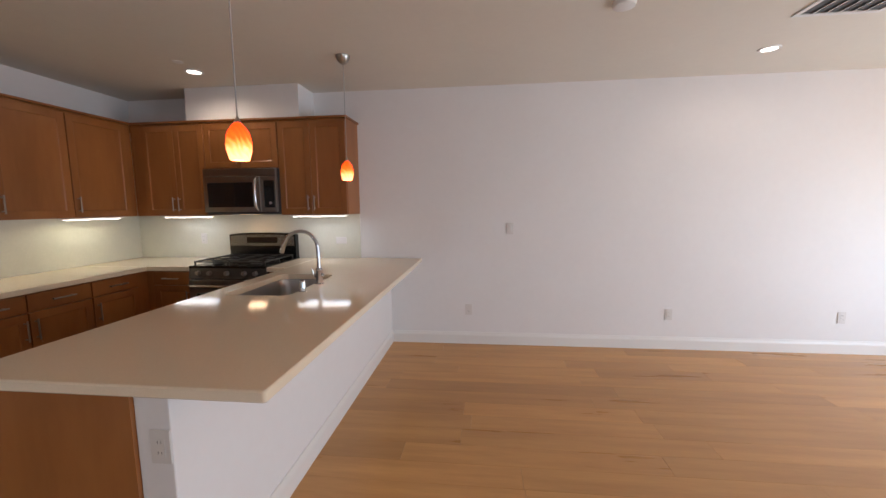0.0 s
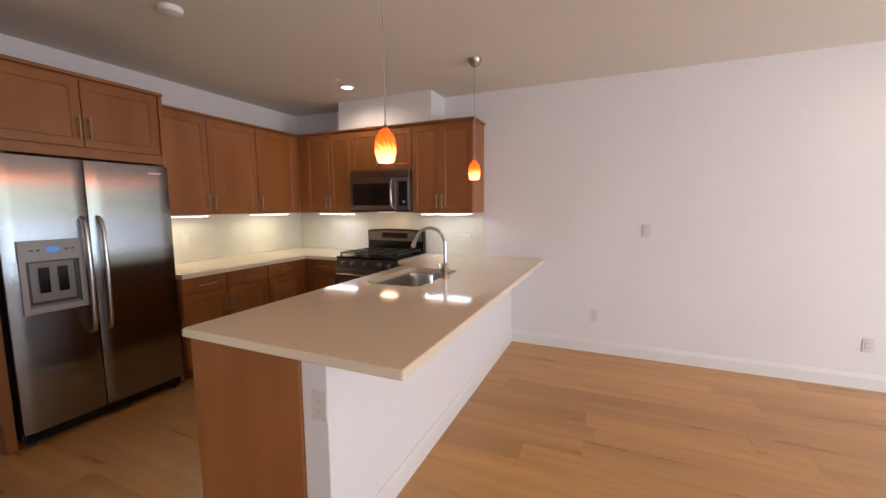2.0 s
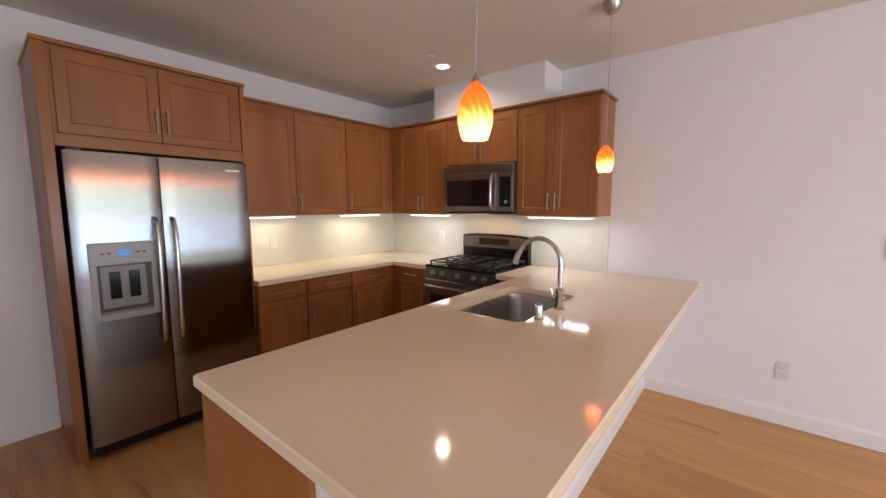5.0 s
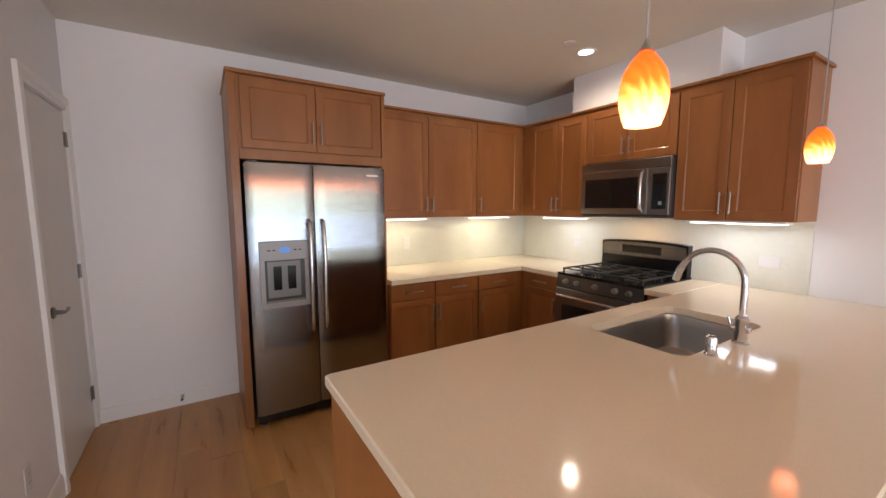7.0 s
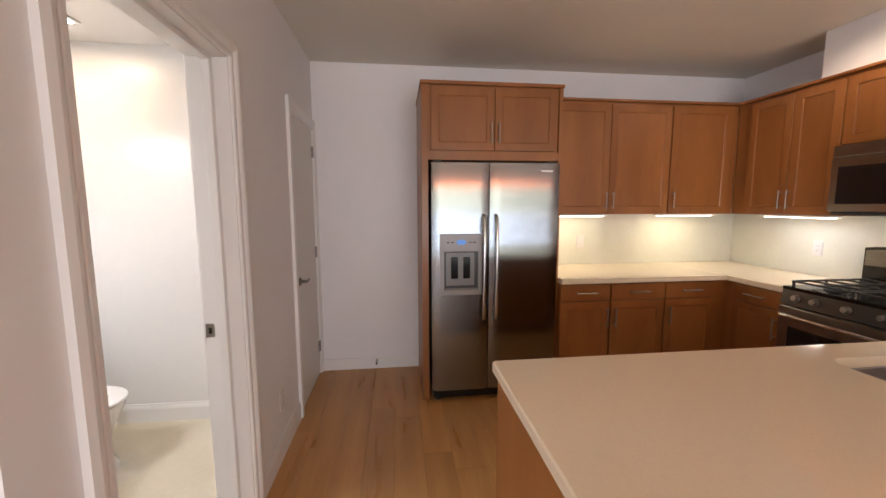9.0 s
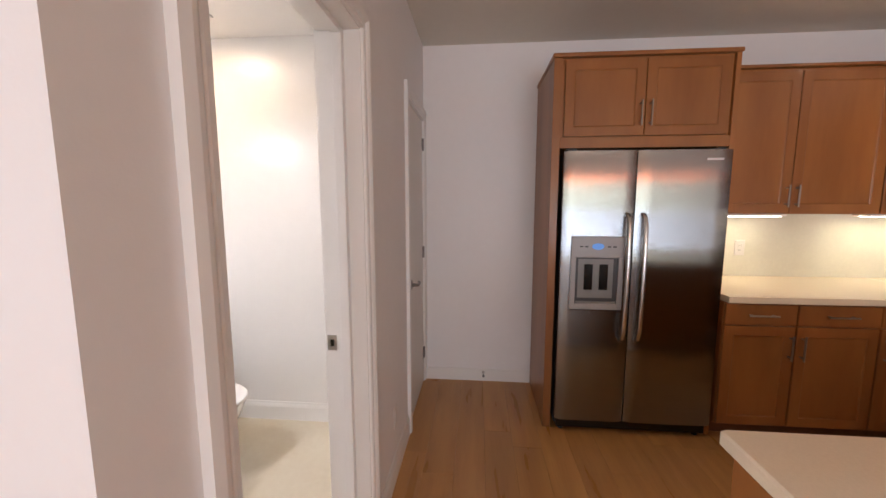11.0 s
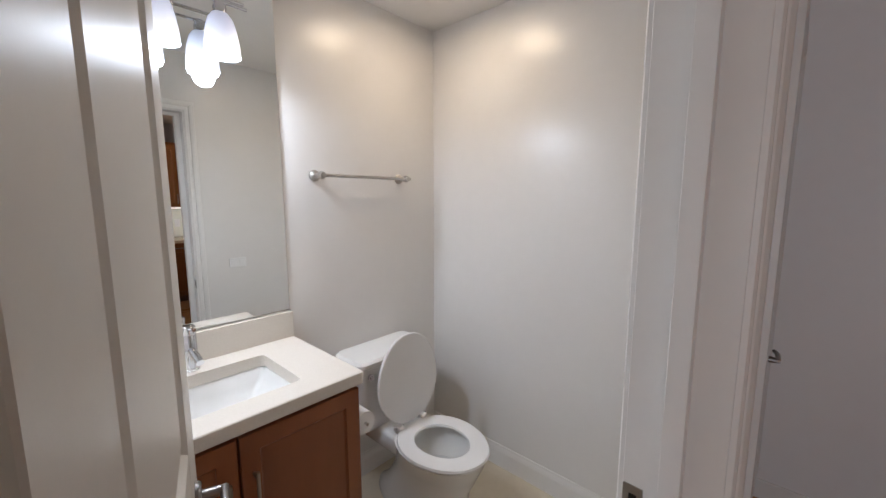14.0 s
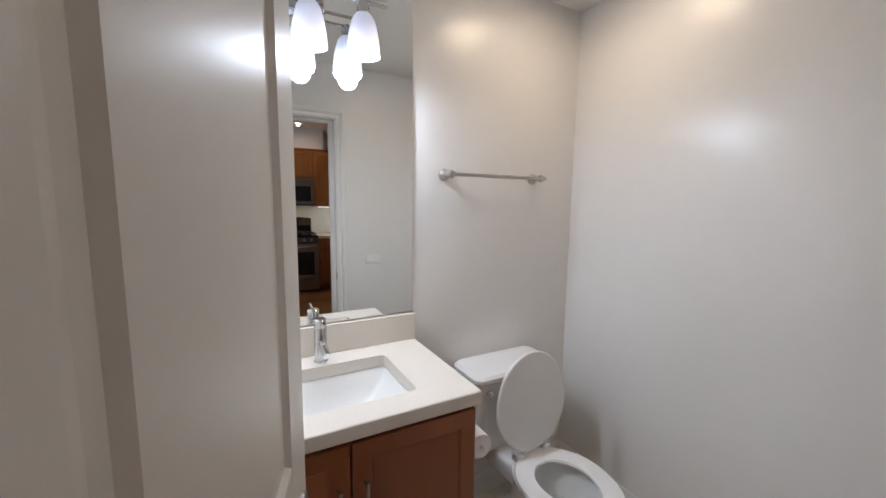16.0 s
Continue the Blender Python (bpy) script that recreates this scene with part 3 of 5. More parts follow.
def base(face, o, u0, u1, depth, drawers, doors, handles, label, toe=0.10, top=0.869):
    c = thing("base_cabinet", placed_point(face, o, (u0 + u1) / 2, -depth / 2, 0), label, "kitchen cabinet", "base cabinets")
    part("body", placed(B(u0, u1, -depth, -0.0005, toe, top, 0.001, segs=1), face, o), CAB, c)
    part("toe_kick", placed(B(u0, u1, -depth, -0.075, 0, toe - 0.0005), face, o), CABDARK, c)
    for a, b in drawers:
        d = slab_front(face, o, a, b, 0.735, 0.860, c)
        mid = (a + b) / 2
        pull(face, o, 0.798, 0.019, mid - 0.08, mid + 0.08, d, flat=True)
    for (a, b), hd in zip(doors, handles):
        d = shaker(face, o, a, b, toe + 0.005, 0.730, c)
        hu = a + 0.030 if hd == "l" else b - 0.030
        pull(face, o, hu, 0.019, 0.53, 0.68, d)
    return c


BX, BY = -3.135, 3.385
base("+x", (BX, 0, 0), 1.990, 2.395, BX - XW - 0.001, [(1.993, 2.392)], [(1.993, 2.392)], "r", "stained maple base cabinet with one drawer beside the refrigerator")
base("+x", (BX, 0, 0), 2.3955, 2.845, BX - XW - 0.001, [(2.398, 2.842)], [(2.398, 2.842)], "l", "stained maple base cabinet with one drawer under the cream counter")
base("+x", (BX, 0, 0), 2.8455, 3.385, BX - XW - 0.001, [(2.848, 3.270)], [(2.848, 3.270)], "l", "stained maple base cabinet with one drawer at the inner corner")
base("-y", (0, BY, 0), XW + 0.001, -2.6665, YN - BY - 0.001, [(-3.055, -2.670)], [(-3.055, -2.670)], "r", "stained maple corner base cabinet beside the gas range")
base("-y", (0, BY, 0), -1.8935, -1.676, YN - BY - 0.001, [], [(-1.890, -1.680)], "l", "narrow stained maple base cabinet between range and peninsula")

# peninsula: cabinets towards the kitchen, a low white wall towards the room
pn = thing("peninsula_cabinet", (-1.34, 2.3, 0), "long stained maple peninsula base with a plain end panel", "kitchen cabinet")
part("body", B(-1.655, PX0 - 0.001, 1.150, YN - 0.001, 0.10, 0.60, 0.001), CAB, pn)
part("front_rail", B(-1.655, -1.615, 1.150, YN - 0.001, 0.6005, 0.869), CAB, pn)
part("back_rail", B(-1.110, PX0 - 0.001, 1.150, YN - 0.001, 0.6005, 0.869), CAB, pn)
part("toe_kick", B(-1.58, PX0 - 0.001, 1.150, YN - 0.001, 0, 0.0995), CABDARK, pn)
part("end_panel", B(-1.655, PX0 - 0.001, 1.122, 1.1495, 0, 0.869, 0.001), CAB, pn)
for _i, (_a, _b) in enumerate(((1.17, 1.62), (1.62, 2.22), (2.22, 2.68), (2.68, 3.13))):
    if _i == 1:
        d = slab_front("-x", (-1.655, 0, 0), -_b, -_a, 0.105, 0.860, pn, name="dishwasher_front")
    else:
        d = shaker("-x", (-1.655, 0, 0), -_b, -_a, 0.105, 0.730, pn)
        slab_front("-x", (-1.655, 0, 0), -_b, -_a, 0.735, 0.860, pn)
    pull("-x", (-1.655, 0, 0), -_a - 0.03, 0.019, 0.53, 0.68, d)
part("wall_low", B(PX0, PX1, 1.135, YN, 0, 0.869, 0.004), WALL, kind="structure")

# ---- worktops ----
SX0, SX1, SY0, SY1 = -1.570, -1.125, 2.290, 3.030
QX0, QX1, QY0 = -1.702, -0.569, 1.112
QZ0, QZ1 = 0.870, 0.910


def corner_loop(x0, x1, y0, y1, z, r, n=6):
    out = []
    for cx, cy, a in ((x1 - r, y1 - r, 0), (x0 + r, y1 - r, 90), (x0 + r, y0 + r, 180), (x1 - r, y0 + r, 270)):
        for i in range(n + 1):
            t = radians(a + 90 * i / n)
            out.append((cx + r * math.cos(t), cy + r * math.sin(t), z))
    return out


def slab_with_hole(x0, x1, y0, y1, z0, z1, hole, r=0.06, e=0.005):
    """A slab with eased edges and a rounded cutout; outer and inner loops have the same count."""
    n = 6
    outer = lambda z, inset: corner_loop(x0 + inset, x1 - inset, y0 + inset, y1 - inset, z, 0.012, n)
    inner = lambda z: corner_loop(*hole, z, r, n)
    bm = rings([inner(z0), inner(z1), outer(z1, e), outer(z1 - e, 0), outer(z0 + e, 0), outer(z0, e), inner(z0)], cap0=False, cap1=False)
    bmesh.ops.remove_doubles(bm, verts=bm.verts, dist=0.0001)
    return bm


ct = thing("peninsula_counter", (-1.13, 2.3, QZ0), "cream quartz peninsula worktop with eased edges and a sink cutout", "countertop")
part("slab", slab_with_hole(QX0, QX1, QY0, YN - 0.001, QZ0 + 0.0005, QZ1, (SX0, SX1, SY0, SY1)), QUARTZ, ct)
cw = thing("wall_counter", (-3.4, 3.4, QZ0), "cream quartz worktop running along the wall into the corner", "countertop")
part("slab", B(XW + 0.001, -3.090, 1.990, 3.3395, QZ0 + 0.0005, QZ1, 0.004), QUARTZ, cw)
part("slab", B(XW + 0.001, -2.6655, 3.340, YN - 0.001, QZ0 + 0.0005, QZ1, 0.004), QUARTZ, cw)
cr = thing("range_side_counter", (-1.8, 3.7, QZ0), "short cream quartz worktop between gas range and peninsula", "countertop")
part("slab", B(-1.8945, QX0 - 0.0005, 3.340, YN - 0.001, QZ0 + 0.0005, QZ1, 0.004), QUARTZ, cr)

sp = thing("backsplash", (-3.4, 3.9, 0.91), "pale cream polished backsplash slab above the counters", "backsplash")
part("west_slab", B(XW + 0.0005, XW + 0.013, 1.990, YN - 0.0135, QZ1 + 0.0005, UB - 0.0005, 0.001), SPLASH, sp)
part("north_slab", B(XW + 0.0005, -1.225, YN - 0.013, YN - 0.0005, QZ1 + 0.0005, UB - 0.0005, 0.001), SPLASH, sp)
part("hood_slab", B(-2.659, -1.901, YN - 0.013, YN - 0.0005, UB, 1.42, 0.0), SPLASH, sp)

# sink, faucet, air gap cap
sk = thing("sink", ((SX0 + SX1) / 2, (SY0 + SY1) / 2, 0.66), "undermount brushed stainless kitchen sink set into the peninsula", "sink")


def basin_loops(x0, x1, y0, y1, zt, depth, r):
    out = [corner_loop(x0 - 0.02, x1 + 0.02, y0 - 0.02, y1 + 0.02, zt, r)]
    for ins, dz in ((-0.004, 0.0), (0.0, -0.004), (0.008, -0.06), (0.014, -depth + 0.05), (0.022, -depth + 0.022), (0.042, -depth + 0.006), (0.075, -depth)):
        out.append(corner_loop(x0 + ins, x1 - ins, y0 + ins, y1 - ins, zt + dz, max(r - 0.1 * ins, 0.02)))
    return out


part("basin", rings(basin_loops(SX0, SX1, SY0, SY1, QZ0 - 0.0005, 0.205, 0.07), cap0=False), SINKSTEEL, sk, smooth=True)
part("drain", lathe((SX0 + SX1) / 2, (SY0 + SY1) / 2, [(0.045, 0.6655), (0.045, 0.668), (0.036, 0.669), (0.032, 0.666)], 24), CHROME, sk, "round chrome drain", smooth=True)

fc = thing("faucet", (-1.10, 2.62, QZ1), "polished chrome gooseneck kitchen faucet with side lever, on the counter", "faucet")
FXX, FYY = -1.085, 2.655
part("base", lathe(FXX, FYY, [(0.030, QZ1), (0.030, QZ1 + 0.006), (0.023, QZ1 + 0.010), (0.022, QZ1 + 0.085), (0.024, QZ1 + 0.090), (0.024, QZ1 + 0.105), (0.016, QZ1 + 0.116)]), CHROME, fc, smooth=True)
pts = [(FXX, FYY, QZ1 + 0.11), (FXX, FYY, QZ1 + 0.20), (FXX, FYY, QZ1 + 0.24)] + arc((FXX - 0.125, FYY, QZ1 + 0.25), (1, 0, 0), (0, 0, 1), 0.125, 0, 160, 16)
part("spout", tube(pts, 0.0125, 16), CHROME, fc, smooth=True)
e1 = Vector(pts[-1])
part("spray_head", tube([e1, e1 + Vector((-0.012, 0, -0.02)), e1 + Vector((-0.028, 0, -0.070))], 0.0155, 16), CHROME, fc, smooth=True)
bm = turned((FXX - 0.036, FYY, QZ1 + 0.062), (1, 0, 0), [(0.009, 0), (0.015, 0.004), (0.015, 0.066), (0.009, 0.070)])
tube([(FXX - 0.032, FYY, QZ1 + 0.062), (FXX - 0.040, FYY - 0.004, QZ1 + 0.075), (FXX - 0.046, FYY - 0.008, QZ1 + 0.105)], 0.005, 10, bm)
part("lever", bm, CHROME, fc, smooth=True)
sd = thing("air_gap_cap", (-1.090, 2.412, QZ1), "small round chrome air gap cap on the counter beside the sink", "air gap cap")
part("cap", lathe(-1.090, 2.412, [(0.024, QZ1), (0.024, QZ1 + 0.004), (0.020, QZ1 + 0.006), (0.020, QZ1 + 0.066), (0.017, QZ1 + 0.073), (0.006, QZ1 + 0.075)]), CHROME, sd, smooth=True)

# ---- refrigerator ----
fr = thing("refrigerator", (-3.43, 1.48, 0), "side-by-side stainless steel refrigerator with ice and water dispenser in its door", "refrigerator")
R0, R1, RS = 1.024, 1.952, 1.437
RX = -3.160
part("body", B(XW + 0.03, RX - 0.004, R0 + 0.004, R1 - 0.004, 0.04, 1.745, 0.004), DARKGREY, fr)
part("kick_grille", B(RX - 0.03, RX + 0.03, R0 + 0.012, R1 - 0.012, 0.025, 0.085, 0.006), BLACKENAMEL, fr)
for _y in (R0 + 0.05, R1 - 0.05):
    part("foot", lathe(RX - 0.01, _y, [(0.018, 0), (0.018, 0.012), (0.009, 0.014), (0.009, 0.026)], 12), DARKGREY, fr)
    part("hinge_cover", B(RX - 0.045, RX + 0.025, _y - 0.03, _y + 0.03, 1.7555, 1.768, 0.004), DARKGREY, fr)


def fridge_door(y0, y1, hole=None):
    """A door with softly rounded vertical edges, its front bowed a little."""
    n = 12
    def loop(z):
        pts = [(RX, y0 + 0.002), (RX, y1 - 0.002)]
        front = []
        for i in range(n + 1):
            f = i / n
            y = y1 - (y1 - y0) * f
            edge = min(y - y0, y1 - y)
            front.append((RX + 0.062 + 0.002 * math.sin(math.pi * f) - max(0, 0.016 - edge) ** 2 * 45, y))
        return [(x, y, z) for x, y in pts + front]
    return rings([loop(0.095), loop(1.752)])


DY0, DY1, DZ0, DZ1 = 1.080, 1.385, 0.815, 1.255
dl = part("freezer_door", fridge_door(R0, RS - 0.003), STEEL, fr, smooth=True)
dr = part("fridge_door", fridge_door(RS + 0.003, R1), STEEL, fr, smooth=True)
SF = RX + 0.066
bm = bmesh.new()
B(SF, SF + 0.012, DY0, DY0 + 0.030, DZ0, DZ1 - 0.125, 0.003, bm)
B(SF, SF + 0.012, DY1 - 0.030, DY1, DZ0, DZ1 - 0.125, 0.003, bm)
B(SF, SF + 0.012, DY0 + 0.030, DY1 - 0.030, DZ0, DZ0 + 0.035, 0.003, bm)
B(SF, SF + 0.014, DY0, DY1, DZ1 - 0.125, DZ1, 0.004, bm)
dp = part("dispenser", bm, GREYPL, fr, "grey plastic ice and water dispenser")
# Flat dark sheet: the shade inside the recess is put into its colour.
part("recess_edge", B(SF - 0.0005, SF + 0.0010, DY0 + 0.0305, DY1 - 0.0305, DZ0 + 0.0355, DZ1 - 0.1255), DARKGREY, dp, "flat dark sheet, the dispenser recess's shade put into its colour")
part("recess", B(SF - 0.0005, SF + 0.0022, DY0 + 0.046, DY1 - 0.056, DZ0 + 0.070, DZ1 - 0.134), RECESS, dp)
part("tray", B(SF + 0.001, SF + 0.010, DY0 + 0.035, DY1 - 0.035, DZ0 + 0.036, DZ0 + 0.050, 0.002), RECESS, dp)
for _y in (DY0 + 0.080, DY0 + 0.168):
    part("paddle", B(SF + 0.0025, SF + 0.010, _y, _y + 0.050, DZ0 + 0.12, DZ1 - 0.165, 0.008), BLACKENAMEL, dp)
bm = lathe(0, 0, [(0.035, 0), (0.035, 0.002), (0.032, 0.003)], 24)
for v in bm.verts:
    v.co = Vector((SF + 0.0142 + v.co.z, (DY0 + DY1) / 2 + v.co.x, DZ1 - 0.058 + v.co.y * 0.55))
part("display", bm, LCD, dp, "blue lit oval display")
for _k in (-1, 1):
    for _q in (0.065, 0.095):
        part("button", B(SF + 0.0142, SF + 0.0155, (DY0 + DY1) / 2 + _k * _q - 0.009, (DY0 + DY1) / 2 + _k * _q + 0.009, DZ1 - 0.063, DZ1 - 0.055, 0.001), DARKGREY, dp)
for _y, _p in ((RS - 0.045, dl), (RS + 0.045, dr)):
    pts = [(SF - 0.004, _y, 1.385), (SF + 0.030, _y, 1.365), (SF + 0.047, _y, 1.31), (SF + 0.054, _y, 1.15), (SF + 0.055, _y, 1.0), (SF + 0.054, _y, 0.86), (SF + 0.047, _y, 0.70), (SF + 0.030, _y, 0.645), (SF - 0.004, _y, 0.625)]
    part("handle", tube(pts, 0.014, 14), HANDLESTEEL, _p, "curved satin metal bar handle", smooth=True)
part("badge", B(SF - 0.001, SF + 0.002, R1 - 0.145, R1 - 0.055, 1.690, 1.704, 0.001), CHROME, dr, "small plain metal badge")

# ---- microwave ----
mw = thing("microwave", (-2.28, 3.8, 1.40), "over-the-range stainless microwave with dark glass window and bar handle", "microwave")
M0, M1, MY, MZ0, MZ1 = -2.656, -1.904, 3.640, 1.400, 1.832
part("body", B(M0, M1, MY + 0.0005, YN - 0.014, MZ0, MZ1 - 0.001, 0.003), DARKGREY, mw)
md = part("door", B(M0, M1 - 0.165, MY - 0.035, MY, MZ0 + 0.012, MZ1 - 0.078, 0.006), OVENSTEEL, mw)
part("window", B(M0 + 0.045, M1 - 0.235, MY - 0.0375, MY - 0.0355, MZ0 + 0.060, MZ1 - 0.135, 0.001), BLACKGLASS, md, "dark glass window")
part("control_panel", B(M1 - 0.1635, M1, MY - 0.035, MY, MZ0 + 0.012, MZ1 - 0.078, 0.006), OVENSTEEL, mw)
part("keypad", B(M1 - 0.125, M1 - 0.020, MY - 0.0375, MY - 0.0355, MZ0 + 0.055, MZ1 - 0.120, 0.001), BLACKGLASS, mw)
part("label_plate", B(M1 - 0.075, M1 - 0.050, MY - 0.0385, MY - 0.0377, MZ0 + 0.085, MZ0 + 0.110), GREYPL, mw)
part("vent_grille", B(M0, M1, MY - 0.030, MY, MZ1 - 0.0745, MZ1 - 0.001, 0.006), OVENSTEEL, mw)
part("under_tray", B(M0 + 0.01, M1 - 0.01, MY - 0.02, MY + 0.30, MZ0 - 0.010, MZ0 - 0.0005, 0.003), DARKGREY, mw)
part("lens", B(-2.38, -2.18, 3.74, 3.80, MZ0 - 0.0135, MZ0 - 0.0105), HOODLIT, mw, "small warm lit hood lamp lens")
pts = [(M1 - 0.195, MY - 0.034, MZ1 - 0.095), (M1 - 0.195, MY - 0.062, MZ1 - 0.115), (M1 - 0.195, MY - 0.075, MZ1 - 0.17), (M1 - 0.195, MY - 0.078, (MZ0 + MZ1) / 2 - 0.03), (M1 - 0.195, MY - 0.075, MZ0 + 0.105), (M1 - 0.195, MY - 0.062, MZ0 + 0.055), (M1 - 0.195, MY - 0.034, MZ0 + 0.035)]
part("handle", tube(pts, 0.012, 12), HANDLESTEEL, md, "curved satin bar handle", smooth=True)

# ---- gas range ----
rg = thing("gas_range", (-2.28, 3.7, 0), "stainless and black gas range with four burners and a control backguard", "stove")
S0, S1, SYF = -2.662, -1.898, 3.330
part("body", B(S0, S1, SYF + 0.031, YN - 0.02, 0.03, 0.899, 0.003), BLACKENAMEL, rg)
part("cooktop", B(S0, S1, SYF + 0.012, YN - 0.02, 0.8995, 0.921, 0.006), BLACKENAMEL, rg)
bm = rings([[(S0, SYF + 0.030, 0.800), (S0, SYF + 0.004, 0.802), (S0, SYF + 0.022, 0.899), (S0, SYF + 0.030, 0.899)], [(S1, SYF + 0.030, 0.800), (S1, SYF + 0.004, 0.802), (S1, SYF + 0.022, 0.899), (S1, SYF + 0.030, 0.899)]])
cp = part("control_panel", bm, DARKSTEEL, rg)
for _x in (-2.56, -2.45, -2.28, -2.11, -2.00):
    part("knob", turned((_x, SYF + 0.010, 0.852), (0, -0.98, 0.19), [(0.024, 0), (0.023, 0.008), (0.019, 0.010), (0.018, 0.028), (0.014, 0.031)], 18), OVENSTEEL, cp, "round metal knob", smooth=True)
od = part("oven_door", B(S0 + 0.003, S1 - 0.003, SYF - 0.005, SYF + 0.030, 0.225, 0.793, 0.006), OVENSTEEL, rg)
part("window", B(S0 + 0.075, S1 - 0.075, SYF - 0.0075, SYF - 0.0053, 0.30, 0.665, 0.001), BLACKGLASS, od, "black glass oven window")
pts = [(S0 + 0.04, SYF - 0.004, 0.735), (S0 + 0.05, SYF - 0.040, 0.740), (S0 + 0.12, SYF - 0.052, 0.742), (-2.28, SYF - 0.058, 0.744), (S1 - 0.12, SYF - 0.052, 0.742), (S1 - 0.05, SYF - 0.040, 0.740), (S1 - 0.04, SYF - 0.004, 0.735)]
part("handle", tube(pts, 0.013, 12), HANDLESTEEL, od, "bowed satin bar handle", smooth=True)
part("storage_drawer", B(S0 + 0.003, S1 - 0.003, SYF - 0.003, SYF + 0.030, 0.050, 0.218, 0.006), OVENSTEEL, rg)
# backguard, with a bowed top
BG0, BG1, BGY = S0 + 0.010, S1 - 0.010, YN - 0.085
n = 14
loopf = lambda y: [(BG0, y, 0.9215), (BG1, y, 0.9215)] + [(BG1 - (BG1 - BG0) * i / n, y, 1.168 + 0.020 * math.sin(math.pi * i / n) ** 0.5) for i in range(n + 1)]
bgp = part("backguard", rings([loopf(BGY), loopf(YN - 0.021)]), BLACKENAMEL, rg)
fl = lambda y: [(BG0 + 0.012, y, 1.050), (BG1 - 0.012, y, 1.050)] + [(BG1 - 0.012 - (BG1 - BG0 - 0.024) * i / n, y, 1.150 + 0.020 * math.sin(math.pi * i / n) ** 0.5) for i in range(n + 1)]
part("fascia", rings([fl(BGY - 0.006), fl(BGY - 0.0005)]), STEEL, bgp, "stainless control fascia")
part("display", B(-2.45, -2.11, BGY - 0.0085, BGY - 0.0065, 1.078, 1.142, 0.002), BLACKGLASS, bgp, "black clock display")
for _x, _y in ((-2.475, 3.50), (-2.085, 3.50), (-2.475, 3.76), (-2.085, 3.76)):
    part("burner", lathe(_x, _y, [(0.052, 0.9215), (0.050, 0.930), (0.034, 0.932), (0.034, 0.942), (0.028, 0.945)], 24), CASTIRON, rg, "round black burner cap", smooth=True)
for _a, _b in ((S0 + 0.03, -2.29), (-2.27, S1 - 0.03)):
    bm = bmesh.new()
    z0, z1, w = 0.948, 0.960, 0.006
    for _y in (SYF + 0.05, 3.63, YN - 0.115):
        B(_a, _b, _y - w, _y + w, z0, z1, 0.002, bm, 1)
    for _x in (_a + w, (_a + _b) / 2, _b - w):
        B(_x - w, _x + w, SYF + 0.05, YN - 0.115, z0 + 0.0006, z1 + 0.0006, 0.002, bm, 1)
    for _y in (3.50, 3.76):
        B(_a, _b, _y - w, _y + w, z0 + 0.001, z1 + 0.001, 0.002, bm, 1)
    for _x in (_a + w, _b - w):
        for _y in (SYF + 0.055, 3.63, YN - 0.12):
            B(_x - w, _x + w, _y - w, _y + w, 0.9215, z0 + 0.002, 0, bm)
    part("grate", bm, CASTIRON, rg, "black cast iron pan grate")

# ---- lamps ----


def pendant(x, y, zb, label):
    hgt = 0.152
    p = thing("pendant_lamp", (x, y, zb), label, "pendant lamp", "pendants over the peninsula")
    prof = [(0.036, 0.0), (0.042, 0.10), (0.0485, 0.28), (0.0500, 0.40), (0.0480, 0.55), (0.043, 0.72), (0.031, 0.86), (0.019, 0.96), (0.012, 1.0)]
    bm = lathe(x, y, [(r, zb + f * hgt) for r, f in prof], 32, cap0=False, cap1=False)
    part("shade", bm, AMBER, p, "orange and amber swirled glass shade, lit", smooth=True)
    part("bulb", lathe(x, y, [(0.004, zb + 0.012), (0.022, zb + 0.018), (0.028, zb + 0.04), (0.022, zb + 0.065), (0.012, zb + 0.09)], 16), LENS, p, "lit bulb", smooth=True)
    part("cap", lathe(x, y, [(0.017, zb + hgt + 0.0005), (0.012, zb + hgt + 0.008), (0.006, zb + hgt + 0.018), (0.004, zb + hgt + 0.026)], 16), NICKEL, p, smooth=True)
    part("cord", tube([(x, y, zb + hgt + 0.02), (x, y, H - 0.03)], 0.0026, 8), GREYPL, p)
    part("canopy", lathe(x, y, [(0.010, H - 0.062), (0.020, H - 0.060), (0.038, H - 0.045), (0.050, H - 0.022), (0.056, H - 0.004), (0.056, H - 0.0005)], 24), NICKEL, p, "brushed nickel dome canopy", smooth=True)
    return p


pendant(-0.935, 1.62, 1.648, "orange swirled glass pendant hanging over the open end of the counter")
pendant(-1.020, 3.12, 1.664, "orange swirled glass pendant hanging near the white wall")


def downlight(x, y, label, r=0.075):
    d = thing("downlight", (x, y, H), label, "ceiling light", "recessed downlights")
    part("trim_ring", lathe(x, y, [(r * 0.72, H - 0.004), (r * 0.78, H - 0.008), (r * 0.95, H - 0.006), (r, H - 0.0005), (r * 0.72, H - 0.0005)], 28, False, False), WHITEPL, d, smooth=True)
    part("lens", lathe(x, y, [(r * 0.70, H - 0.0035), (r * 0.70, H - 0.0005)], 24), LENS, d, "bright lit lens")
    return d


